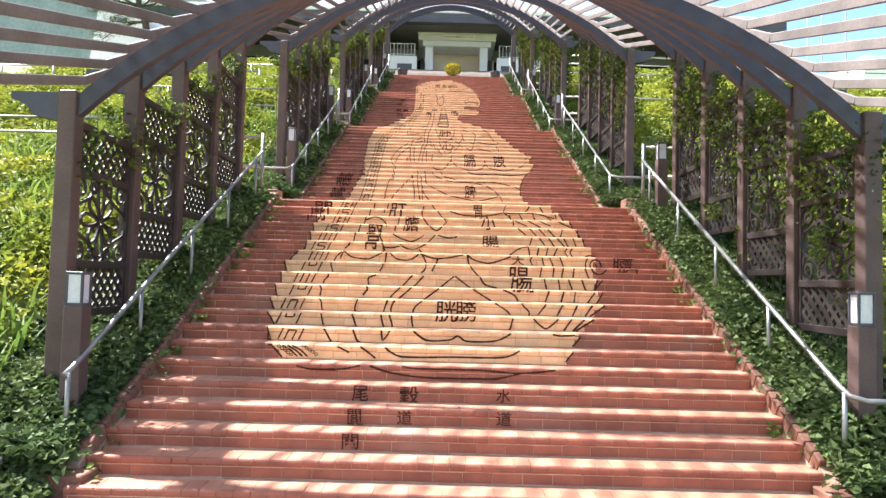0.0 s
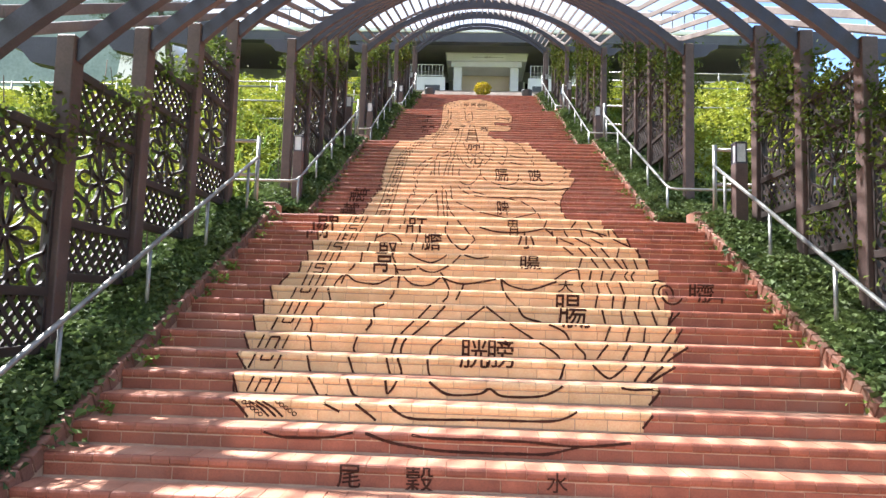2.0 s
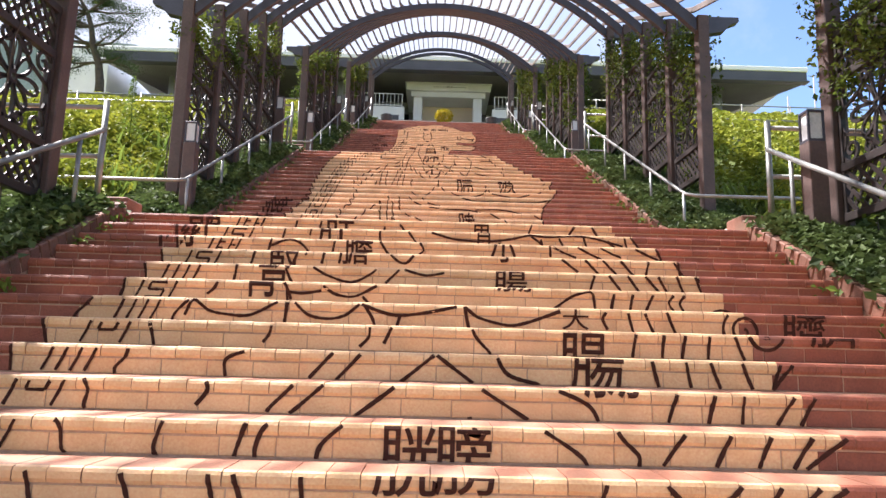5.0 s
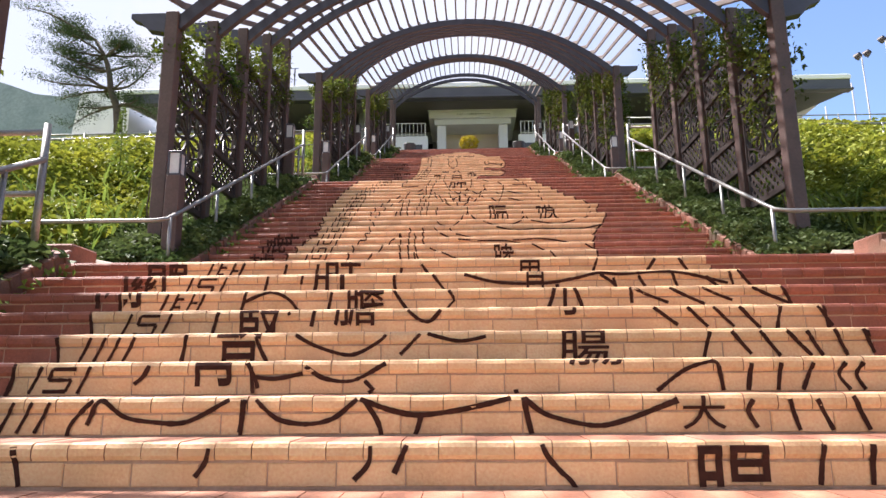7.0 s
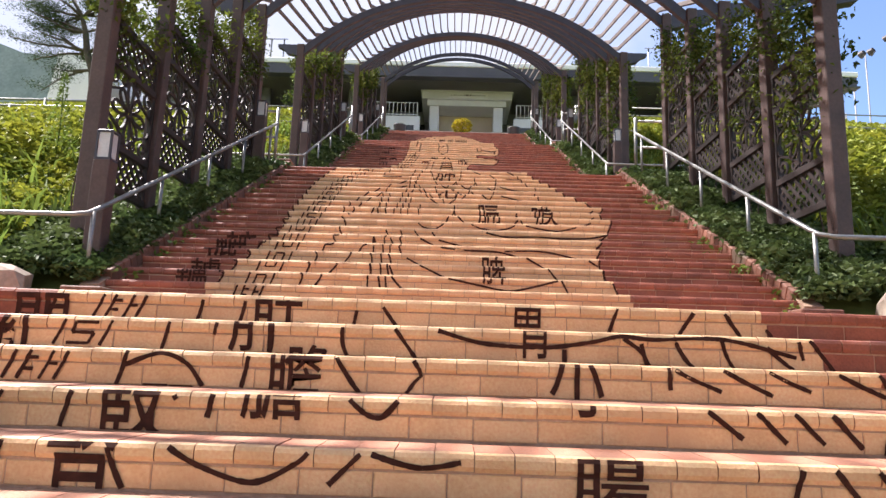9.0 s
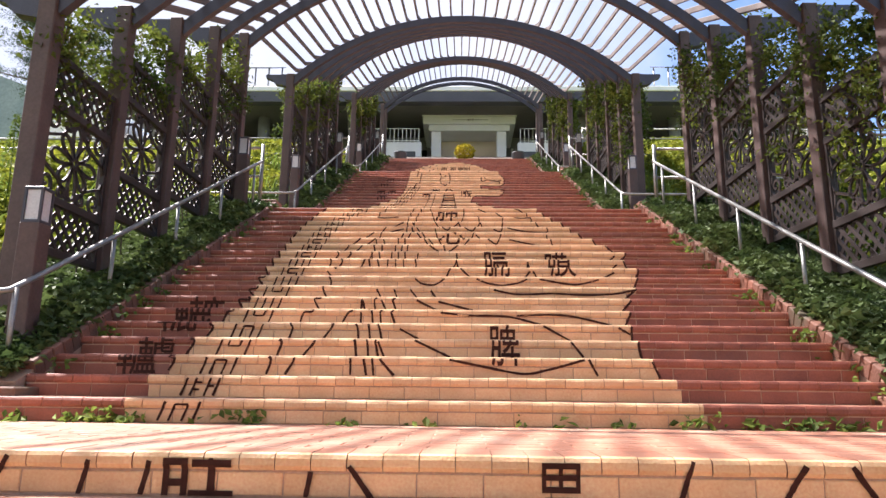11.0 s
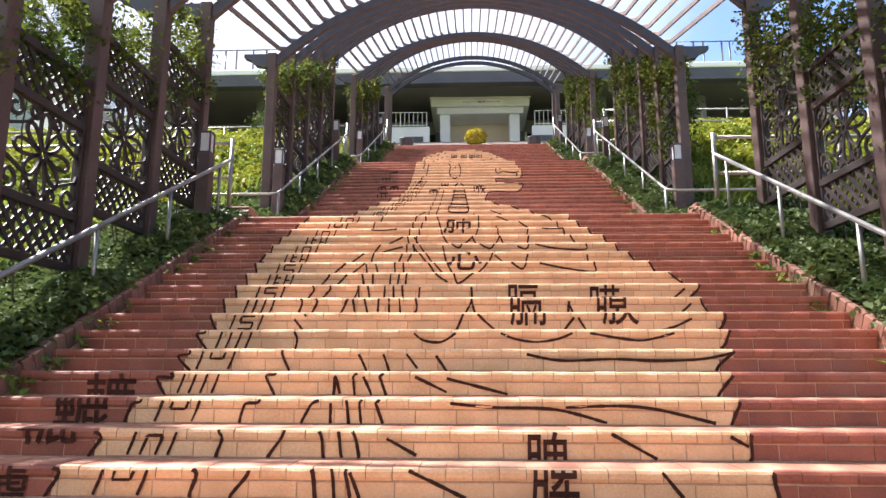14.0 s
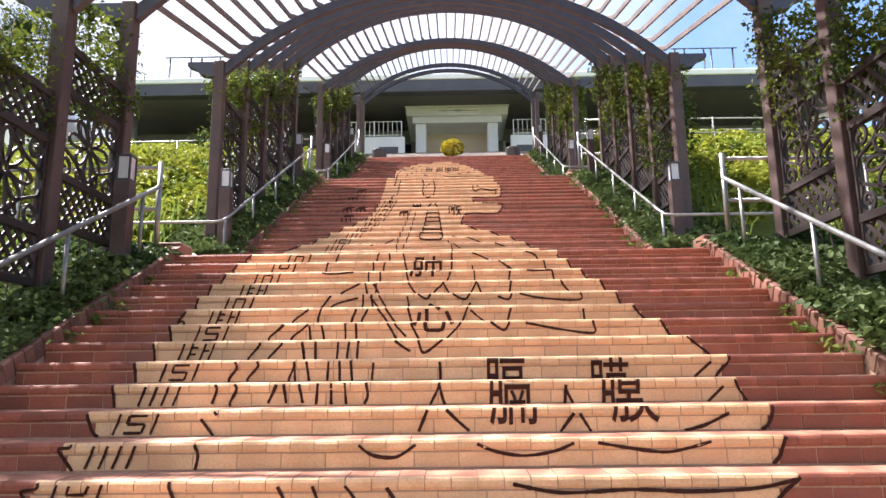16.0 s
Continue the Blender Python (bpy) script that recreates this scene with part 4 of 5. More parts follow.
EDGE_R_UP = ((1.62, 3.16), (1.57, 3.27), (1.58, 3.3), (1.56, 3.41), (1.59, 3.45), (1.59, 3.55), (1.61, 3.58), (1.66, 3.69), (1.66, 3.73), (1.74, 3.83), (1.78, 3.9), (1.87, 3.98), (1.94, 4.05), (1.97, 4.13), (2.03, 4.18), (2.06, 4.27), (1.99, 4.42), (2.08, 4.53), (2.07, 4.59), (1.93, 4.71), (1.85, 4.84), (1.73, 4.99), (1.68, 5.12), (1.63, 5.25), (1.52, 5.4), (1.39, 5.67), (1.53, 6.14), (1.2, 6.41), (0.93, 6.55), (0.6, 6.7), (0.48, 6.82), (0.52, 6.98), (0.59, 7.1), (1.11, 7.1), (1.2, 7.22), (1.25, 7.4), (0.85, 7.43), (0.74, 7.53), (0.73, 7.67), (1.26, 7.69), (1.35, 8.09), (1.27, 8.4), (1.36, 9.68), (1.13, 10.15), (0.82, 10.57), (0.39, 10.84))
LOW = [
    ((-1.23, 1.99), (-1.32, 1.88), (-1.29, 1.69), (-1.35, 1.6), (-1.32, 1.52), (-1.33, 1.44), (-1.27, 1.4), (-1.25, 1.3), (-1.21, 1.27), (-1.18, 1.15), (-1.12, 1.13), (-1.04, 1), (-0.97, 1), (-0.82, 0.93)),
    ((-0.66, 1.99), (-0.67, 1.82), (-0.71, 1.75)),
    ((-0.72, 1.7), (-0.81, 1.66), (-0.81, 1.59), (-0.79, 1.53), (-0.84, 1.46)),
    ((-0.86, 1.42), (-0.89, 1.33), (-0.88, 1.28), (-0.84, 1.16), (-0.83, 1.14), (-0.78, 1.02), (-0.71, 0.99), (-0.56, 0.88)),
    ((-0.28, 1.71), (-0.38, 1.6), (-0.43, 1.54), (-0.51, 1.46), (-0.53, 1.42), (-0.57, 1.29), (-0.56, 1.21), (-0.54, 1.14), (-0.52, 1.03), (-0.45, 1.14), (-0.48, 1.26), (-0.49, 1.32), (-0.46, 1.4), (-0.38, 1.47), (-0.26, 1.58), (-0.15, 1.7)),
]
BLADDER = [
    ((0.22, 1.71), (-0, 1.53), (-0.17, 1.4), (-0.24, 1.32), (-0.24, 1.2), (-0.21, 1.13), (-0.07, 1.04), (0.16, 1.05), (0.24, 1.09), (0.34, 1.04), (0.62, 1.05), (0.78, 1.13), (0.82, 1.22), (0.82, 1.31), (0.64, 1.43), (0.43, 1.56), (0.22, 1.71)),
]
BASE = [
    ((-0.47, 0.99), (-0.41, 0.94), (-0.28, 0.9), (0.2, 0.91), (0.68, 0.92), (0.84, 0.99)),
    ((-1.26, 0.83), (-1.12, 0.8), (-0.83, 0.81), (-0.62, 0.85), (-0.41, 0.79), (-0.08, 0.75), (0.49, 0.75), (0.63, 0.76), (0.81, 0.81)),
    ((-0.31, 0.85), (-0.13, 0.83), (0.41, 0.83), (0.81, 0.81), (1.17, 0.85)),
    ((1.17, 1.14), (1.28, 1.12), (1.48, 1.12), (1.41, 1.01)),
    ((1.37, 1), (1.29, 0.89)),
    ((-1.57, 0.98), (-1.47, 0.87)),
    ((-1.69, 1.12), (-1.66, 1)),
]
SCALLOP = [
    ((-1.25, 1.9), (-1.2, 1.99), (-1.11, 1.93), (-1, 1.91), (-0.87, 1.91), (-0.71, 1.99)),
    ((-0.65, 1.99), (-0.67, 1.87)),
    ((-0.61, 1.99), (-0.53, 1.92), (-0.42, 1.9), (-0.32, 1.92), (-0.23, 1.99)),
    ((-0.22, 1.99), (-0.11, 1.95), (-0, 1.93), (0.16, 1.95), (0.34, 1.99)),
    ((0.39, 1.99), (0.47, 1.93), (0.64, 1.89), (0.76, 1.91), (0.95, 1.98)),
    ((0.38, 2.02), (0.42, 1.84), (0.47, 1.77), (0.51, 1.73), (0.58, 1.62), (0.75, 1.57), (0.91, 1.5), (0.97, 1.4), (1.04, 1.33), (1.05, 1.27), (1.17, 1.17), (1.25, 1.21), (1.32, 1.28)),
    ((-0.23, 2.02), (-0.15, 1.9), (-0.14, 1.8), (-0.19, 1.74)),
    ((0.01, 1.94), (-0.01, 1.87), (-0.06, 1.76)),
]
TICK_A = [
    ((1.31, 1.87), (1.29, 1.75)),
    ((1.46, 1.87), (1.45, 1.75)),
    ((1.58, 1.88), (1.56, 1.75)),
    ((1.71, 1.88), (1.7, 1.76)),
    ((1.83, 1.88), (1.88, 1.76)),
]
TICK_B = [
    ((1.29, 1.71), (1.32, 1.6)),
    ((1.46, 1.71), (1.48, 1.61)),
    ((1.58, 1.71), (1.62, 1.61)),
    ((1.74, 1.71), (1.78, 1.61)),
    ((1.94, 1.72), (1.9, 1.6)),
    ((2.01, 1.72), (1.91, 1.6)),
    ((1.31, 1.57), (1.27, 1.45)),
    ((1.48, 1.57), (1.45, 1.45)),
    ((1.61, 1.57), (1.6, 1.46)),
    ((1.85, 1.58), (1.77, 1.46)),
    ((1.94, 1.58), (1.88, 1.47)),
    ((1.23, 1.42), (1.15, 1.31)),
    ((1.42, 1.43), (1.36, 1.31)),
    ((1.58, 1.43), (1.53, 1.31)),
    ((1.75, 1.43), (1.68, 1.32)),
    ((1.9, 1.43), (1.75, 1.32)),
    ((1.46, 1.28), (1.38, 1.16)),
    ((1.6, 1.28), (1.49, 1.17)),
    ((1.7, 1.28), (1.53, 1.17)),
]
FAN = [
    ((1.04, 2.85), (0.99, 2.71)),
    ((1.41, 2.84), (1.33, 2.72)),
    ((1.56, 2.84), (1.65, 2.71)),
    ((1.76, 2.7), (1.78, 2.62)),
    ((0.99, 2.69), (1.08, 2.62), (1.1, 2.48)),
    ((1.07, 2.67), (1.12, 2.56), (1.3, 2.48)),
    ((1.22, 2.68), (1.3, 2.57), (1.5, 2.47)),
    ((1.42, 2.7), (1.48, 2.57), (1.65, 2.49)),
    ((1.62, 2.67), (1.76, 2.56), (1.96, 2.47)),
    ((1.13, 2.42), (1.25, 2.33)),
    ((1.3, 2.42), (1.4, 2.32)),
    ((1.43, 2.42), (1.53, 2.32)),
    ((1.56, 2.42), (1.66, 2.31)),
    ((1.77, 2.43), (1.74, 2.29)),
    ((1.95, 2.42), (2.02, 2.32)),
]
SIDE = [
    ((1.3, 2.28), (1.26, 2.14)),
    ((1.39, 2.28), (1.48, 2.17)),
    ((1.52, 2.28), (1.61, 2.16)),
    ((1.64, 2.28), (1.75, 2.16)),
    ((1.73, 2.28), (1.8, 2.16)),
    ((1.86, 2.28), (1.91, 2.16)),
    ((1.99, 2.28), (2.03, 2.17)),
    ((0.96, 2.01), (1.07, 2.09), (1.15, 2.12), (1.21, 2.12), (1.23, 2.01)),
    ((1.35, 2.12), (1.33, 2.01)),
    ((1.47, 2.12), (1.45, 2.01)),
    ((1.6, 2.12), (1.55, 2.01)),
    ((1.73, 2.12), (1.7, 2.07), (1.74, 2.01)),
    ((1.8, 2.12), (1.77, 2.07), (1.8, 2.01)),
    ((1.22, 1.98), (1.2, 1.94), (1.23, 1.88)),
    ((1.35, 1.98), (1.38, 1.87)),
    ((1.45, 1.98), (1.5, 1.87)),
    ((1.58, 1.99), (1.63, 1.87)),
]
LIVER = [
    ((0.17, 2.7), (0.37, 2.65), (0.64, 2.64), (0.85, 2.67), (0.98, 2.7), (1.12, 2.69), (1.43, 2.7), (1.75, 2.63)),
    ((-0.73, 2.12), (-0.72, 2.01)),
    ((-0.73, 2.08), (-0.63, 2.07), (-0.51, 2.09)),
    ((-0.5, 2.12), (-0.42, 2.07), (-0.3, 2.06), (-0.16, 2.13)),
    ((-0.25, 2.06), (-0.21, 2.02)),
    ((-0.63, 2.28), (-0.52, 2.22), (-0.36, 2.18), (-0.23, 2.24), (-0.19, 2.28)),
    ((-0.03, 2.28), (-0.13, 2.18)),
    ((-0.02, 2.28), (0.14, 2.24), (0.27, 2.26)),
    ((-1.07, 2.51), (-0.93, 2.56), (-0.82, 2.52), (-0.73, 2.4)),
    ((-0.82, 2.37), (-0.8, 2.24), (-0.72, 2.09), (-0.7, 2.03)),
    ((-0.24, 2.8), (-0.25, 2.62), (-0.12, 2.42), (-0.01, 2.36), (0.09, 2.48), (0.11, 2.52), (0.01, 2.66), (-0.11, 2.82)),
    ((-0.58, 2.84), (-0.57, 2.61), (-0.62, 2.34)),
    ((-1, 2.83), (-1.08, 2.5), (-1.13, 2.33), (-1.17, 2.12), (-1.23, 2.05)),
    ((-0.79, 2.83), (-0.83, 2.65)),
]
BELLY = [
    ((-0.21, 3.53), (-0.06, 3.45)),
    ((-0.07, 3.42), (0.06, 3.36), (0.19, 3.3)),
    ((0.19, 3.27), (0.4, 3.23), (0.69, 3.18), (0.87, 3.21), (1.12, 3.28)),
    ((1.14, 3.28), (1.2, 3.17)),
    ((1.07, 3.42), (1.16, 3.31)),
    ((0.91, 3.56), (1.13, 3.44)),
    ((0.1, 3.69), (0.33, 3.67), (0.67, 3.66), (0.95, 3.59)),
    ((0.73, 3.67), (1.02, 3.68), (1.23, 3.66), (1.53, 3.59)),
    ((1.49, 3.55), (1.58, 3.5)),
    ((-0.12, 3.83), (0.07, 3.74)),
    ((-0.01, 3.96), (0.06, 3.86)),
    ((0.07, 3.82), (0.43, 3.73)),
    ((-0.2, 3.97), (-0.13, 3.88)),
    ((0.57, 3.97), (0.79, 3.93), (1.11, 3.94), (1.39, 3.93), (1.67, 3.94), (1.87, 3.98)),
]
MEMBRANE = [
    ((0.42, 4.12), (0.52, 4.08), (0.66, 4.06), (0.81, 4.08), (0.91, 4.12)),
    ((1.03, 4.12), (1.2, 4.09), (1.37, 4.07), (1.49, 4.09), (1.6, 4.12)),
    ((1.82, 4.24), (1.69, 4.18), (1.57, 4.15)),
    ((1.92, 4.38), (1.82, 4.29)),
    ((1.97, 4.53), (1.84, 4.42)),
    ((0.22, 4.55), (0.22, 4.41), (0.17, 4.3), (0.11, 4.16)),
    ((0.22, 4.41), (0.25, 4.3), (0.3, 4.24), (0.39, 4.16)),
    ((0.98, 4.4), (0.97, 4.29)),
    ((0.98, 4.37), (1.02, 4.29)),
    ((0.97, 4.25), (0.89, 4.15)),
    ((1, 4.25), (1.06, 4.15)),
    ((-0.18, 4.12), (-0.11, 4.07), (0.01, 4.06), (0.11, 4.12)),
]
FLANK = [
    ((-1.07, 3.16), (-1.04, 3.26), (-1.08, 3.3), (-1.05, 3.4), (-1.08, 3.43), (-1.05, 3.53), (-1.07, 3.57), (-1.04, 3.68), (-0.96, 3.7), (-1.02, 3.83), (-0.96, 3.85), (-1.01, 3.97), (-1, 4.1), (-1.1, 4.24)),
    ((-0.94, 3.16), (-0.88, 3.26), (-0.89, 3.3), (-0.81, 3.4), (-0.81, 3.44), (-0.74, 3.54), (-0.73, 3.57), (-0.67, 3.68), (-0.61, 3.72), (-0.6, 3.83), (-0.57, 3.73)),
    ((-0.49, 3.16), (-0.49, 3.26), (-0.5, 3.31), (-0.51, 3.41), (-0.53, 3.44), (-0.54, 3.54), (-0.56, 3.58), (-0.56, 3.69)),
    ((-0.38, 3.16), (-0.4, 3.27), (-0.41, 3.3), (-0.42, 3.41), (-0.44, 3.45), (-0.45, 3.54), (-0.46, 3.59), (-0.47, 3.69), (-0.48, 3.72), (-0.49, 3.83), (-0.46, 3.86), (-0.51, 3.97)),
    ((-0.33, 3.16), (-0.34, 3.26), (-0.34, 3.31), (-0.36, 3.41), (-0.35, 3.44), (-0.37, 3.54), (-0.39, 3.58), (-0.4, 3.69), (-0.38, 3.72), (-0.43, 3.83)),
    ((-0.19, 3.16), (-0.28, 3.26), (-0.3, 3.31), (-0.34, 3.41)),
    ((-0.27, 3.58), (-0.31, 3.69), (-0.29, 3.71), (-0.33, 3.83), (-0.31, 3.85), (-0.35, 3.97)),
]
RIBS = [
    ((-0.51, 5.27), (-0.67, 5.19), (-0.72, 5.12), (-0.82, 5), (-0.95, 4.9), (-0.96, 4.84), (-1.06, 4.75), (-1.04, 4.69), (-1.12, 4.59), (-1.1, 4.53), (-1.15, 4.45), (-1.12, 4.4), (-1.15, 4.31)),
    ((-0.48, 5.11), (-0.69, 5.05), (-0.75, 4.94), (-0.77, 4.85), (-0.89, 4.75), (-0.88, 4.7), (-0.98, 4.59), (-0.96, 4.54), (-1.03, 4.45), (-1, 4.4), (-1.04, 4.31), (-1.01, 4.26)),
    ((-0.72, 4.55), (-0.76, 4.45), (-0.76, 4.42), (-0.81, 4.31)),
    ((-0.76, 4.84), (-0.75, 4.74), (-0.73, 4.6), (-0.72, 4.45), (-0.7, 4.31)),
    ((-0.67, 4.84), (-0.65, 4.74), (-0.65, 4.6), (-0.63, 4.45), (-0.6, 4.31)),
]
CORD = [
    ((-0.4, 7.26), (-0.43, 6.83), (-0.47, 6.53), (-0.47, 6.22), (-0.33, 5.7), (-0.36, 5.5), (-0.36, 5.33), (-0.37, 5.14), (-0.36, 5), (-0.41, 4.89), (-0.41, 4.74), (-0.43, 4.6), (-0.43, 4.44), (-0.43, 4.3)),
    ((-0.3, 7.14), (-0.32, 6.72), (-0.35, 6.39), (-0.38, 6.22)),
    ((-0.28, 5.72), (-0.44, 5.7), (-0.46, 5.49), (-0.47, 5.34), (-0.44, 5.14), (-0.45, 5), (-0.49, 4.89), (-0.49, 4.74), (-0.5, 4.6), (-0.51, 4.45), (-0.52, 4.3)),
    ((-0.35, 4.71), (-0.36, 4.6), (-0.35, 4.44), (-0.34, 4.3)),
    ((-0.21, 4.55), (-0.22, 4.44), (-0.21, 4.35), (-0.23, 4.3)),
]
LUNG = [
    ((-0.19, 5.7), (-0.13, 5.48), (-0.08, 5.28), (0.02, 5.14), (0.1, 5.1), (0.16, 5.2), (0.23, 5.27), (0.3, 5.43), (0.31, 5.66), (0.32, 6.21), (0.26, 6.38)),
    ((0.23, 5.27), (0.31, 5.14), (0.42, 5.09), (0.48, 5.19), (0.52, 5.27), (0.52, 5.36), (0.51, 5.52)),
    ((0.53, 5.27), (0.58, 5.14)),
    ((0.69, 5.11), (0.79, 5.09), (0.83, 5.27), (0.86, 5.49)),
    ((0.33, 6.5), (0.74, 6.35), (1.07, 6.23)),
    ((0.52, 5.7), (0.66, 5.64), (0.88, 5.49), (1.02, 5.42), (1.24, 5.42)),
    ((1.06, 5.71), (1.18, 5.65), (1.24, 5.42), (1.28, 5.26), (1.39, 5.08), (1.06, 5.09), (0.87, 5.13)),
    ((1.34, 4.97), (1.35, 4.84), (1.35, 4.76), (1.1, 4.79), (0.85, 4.84)),
    ((0.32, 6.29), (0.44, 6.21)),
    ((-0.54, 6.4), (-0.85, 6.26)),
    ((-0.85, 5.71), (-0.92, 5.43), (-0.61, 5.42)),
]
HEART = [
    ((-0.07, 5.12), (-0.04, 4.97), (0, 4.84), (0.06, 4.72), (0.1, 4.62), (0.2, 4.68), (0.3, 4.77), (0.37, 4.85), (0.42, 4.97), (0.46, 5.06)),
    ((-0.39, 5.27), (-0.26, 5.05), (-0.12, 4.84), (-0.04, 4.75)),
    ((-0.38, 5.12), (-0.27, 4.97), (-0.16, 4.82), (-0.09, 4.7), (0.01, 4.63)),
    ((0.45, 4.97), (0.53, 4.9), (0.68, 4.79), (0.73, 4.85), (0.77, 4.98)),
]
WINDPIPE = [
    ((-0.1, 7.24), (-0.12, 6.72), (-0.17, 6.43), (0.07, 6.39), (0.18, 6.43), (0.15, 6.71), (0.09, 7.24)),
    ((-0.1, 7.12), (0.11, 7.12)),
    ((-0.1, 6.98), (0.12, 6.98)),
    ((-0.11, 6.85), (0.14, 6.85)),
    ((-0.13, 6.79), (0.15, 6.72)),
    ((-0.15, 6.67), (0.16, 6.66)),
    ((-0.15, 6.55), (0.17, 6.54)),
    ((-0.35, 6.41), (-0.19, 6.5)),
    ((-0.1, 7.37), (-0.01, 7.43), (0.08, 7.37)),
]
HEAD = [
    ((-0.31, 8.53), (-0.25, 8.28), (-0.25, 7.95), (-0.18, 7.72), (-0.09, 7.69), (-0.02, 7.81), (-0.01, 8.14), (-0.07, 8.53)),
    ((-0.19, 8.12), (-0.13, 8.29)),
    ((0.9, 8.12), (0.79, 8.15), (0.77, 7.99), (0.83, 7.95), (0.92, 7.99), (1.15, 7.96), (1.27, 7.98)),
    ((1.23, 7.95), (1.2, 7.8)),
    ((-1.03, 8.57), (-1.2, 10), (-0.84, 10.4), (-0.59, 10.56)),
    ((-0.93, 9.82), (-0.67, 10.13), (-0.53, 10.27)),
    ((-0.44, 9.83), (0.21, 9.7), (0.85, 9.69), (1.36, 9.68)),
    ((0.21, 9.99), (0.62, 9.85), (1.05, 10.12)),
    ((-0.88, 8.57), (-0.86, 8.15)),
    ((-0.77, 8.43), (-0.74, 7.82)),
    ((-0.81, 7.82), (-0.83, 7.42)),
]
SPINE = ((-1.31, 0.94), (-1.46, 1.07), (-1.55, 1.21), (-1.58, 1.34), (-1.55, 1.52), (-1.58, 1.66), (-1.54, 1.84), (-1.52, 1.97), (-1.56, 2.08), (-1.52, 2.21), (-1.47, 2.39), (-1.42, 2.53), (-1.42, 2.67), (-1.41, 2.83), (-1.4, 3.23), (-1.41, 3.35), (-1.41, 3.48), (-1.42, 3.62), (-1.43, 3.77), (-1.45, 3.9), (-1.44, 4.07), (-1.46, 4.2), (-1.49, 4.79), (-1.51, 4.92), (-1.48, 5.09), (-1.43, 5.34), (-1.38, 5.49), (-1.26, 5.64), (-1.38, 6.23), (-1.19, 6.5), (-1.06, 6.66), (-0.92, 6.96), (-0.87, 7.25), (-0.83, 7.57))
GLYPHS = (
    ('胱', 0.12, 1.32, 0.22, 0.22),
    ('膀', 0.34, 1.33, 0.22, 0.22),
    ('大', 1.04, 1.935, 0.15, 0.12),
    ('腸', 1.02, 1.69, 0.25, 0.31),
    ('小', 0.73, 2.51, 0.2, 0.25),
    ('腸', 0.72, 2.20, 0.22, 0.17),
    ('胃', 0.6, 2.715, 0.15, 0.25),
    ('脾', 0.59, 3.40, 0.21, 0.34),
    ('肝', -0.63, 2.71, 0.25, 0.26),
    ('膽', -0.39, 2.48, 0.21, 0.28),
    ('腎', -0.89, 2.24, 0.22, 0.4),
    ('臍', 2.39, 1.91, 0.25, 0.22),
    ('膈', 0.64, 4.38, 0.25, 0.38),
    ('膜', 1.31, 4.38, 0.25, 0.37),
    ('肺', 0.07, 5.52, 0.3, 0.3),
    ('心', 0.16, 4.92, 0.3, 0.28),
    ('尾', -0.63, 0.64, 0.14, 0.14),
    ('閭', -0.64, 0.5, 0.12, 0.12),
    ('穀', -0.2, 0.64, 0.16, 0.16),
    ('道', -0.22, 0.5, 0.12, 0.12),
    ('水', 0.63, 0.65, 0.12, 0.12),
    ('道', 0.61, 0.51, 0.12, 0.12),
    ('關', -0.63, 0.37, 0.14, 0.14),
    ('轆', -1.97, 3.67, 0.3, 0.36),
    ('轤', -1.98, 3.29, 0.26, 0.28),
    ('關', -1.8, 2.66, 0.28, 0.36),
    ('喉', 0.39, 7.22, 0.24, 0.36),
)

INK_W = 0.019


LAYER = [0.0]                       # strokes lie over one another like coats of paint


def at_face(x, z, k=None):
    """Place of mural point (x, z) on the face of its riser, a little proud of it."""
    if k is None:
        k = min(79, max(0, int(z / H)))
    v = min(H - 0.001, max(0.004, (k + 1) * H - z))
    y0, z0, n = FLIGHTS[k // 20]
    h = RISER[k // 20]
    v *= h / H
    return (x, y0 + (k % 20) * TREAD[k // 20] + nose_y(v) - 0.003 - LAYER[0], z0 + (k % 20 + 1) * h - v)


def edge(line, z):
    """x of an outline of the figure at height z."""
    pts = sorted(line, key=lambda p: p[1])
    if z <= pts[0][1]:
        return pts[0][0]
    for (xa, za), (xb, zb) in zip(pts, pts[1:]):
        if z <= zb:
            return xa + (xb - xa) * (z - za) / max(zb - za, 1e-4)
    return pts[-1][0]


def tan_span(z):
    if not 0.86 < z < 10.87:
        return None
    a, b = edge(EDGE_L + EDGE_L_UP, z), edge(EDGE_R + EDGE_R_UP, z)
    return (a, b) if b - a > 0.1 else None


def smooth_line(pts, step=0.012):
    """Points along a soft curve through pts."""
    p = [Vector(q) for q in pts]
    out = []
    for i in range(len(p) - 1):
        a, b, c, d = p[max(i - 1, 0)], p[i], p[i + 1], p[min(i + 2, len(p) - 1)]
        n = max(2, int((c - b).length / step))
        for j in range(n):
            t = j / n
            cr = 0.5 * ((2 * b) + (c - a) * t + (2 * a - 5 * b + 4 * c - d) * t * t + (3 * b - a - 3 * c + d) * t ** 3)
            out.append(cr.lerp(b.lerp(c, t), 0.1))
    out.append(p[-1])
    return out


painting = tagged(empty("stair_painting", CX, 5.195, 0.0), "dark brown line drawing and characters painted across the risers", "painting")


MARK_V, MARK_F = [], []


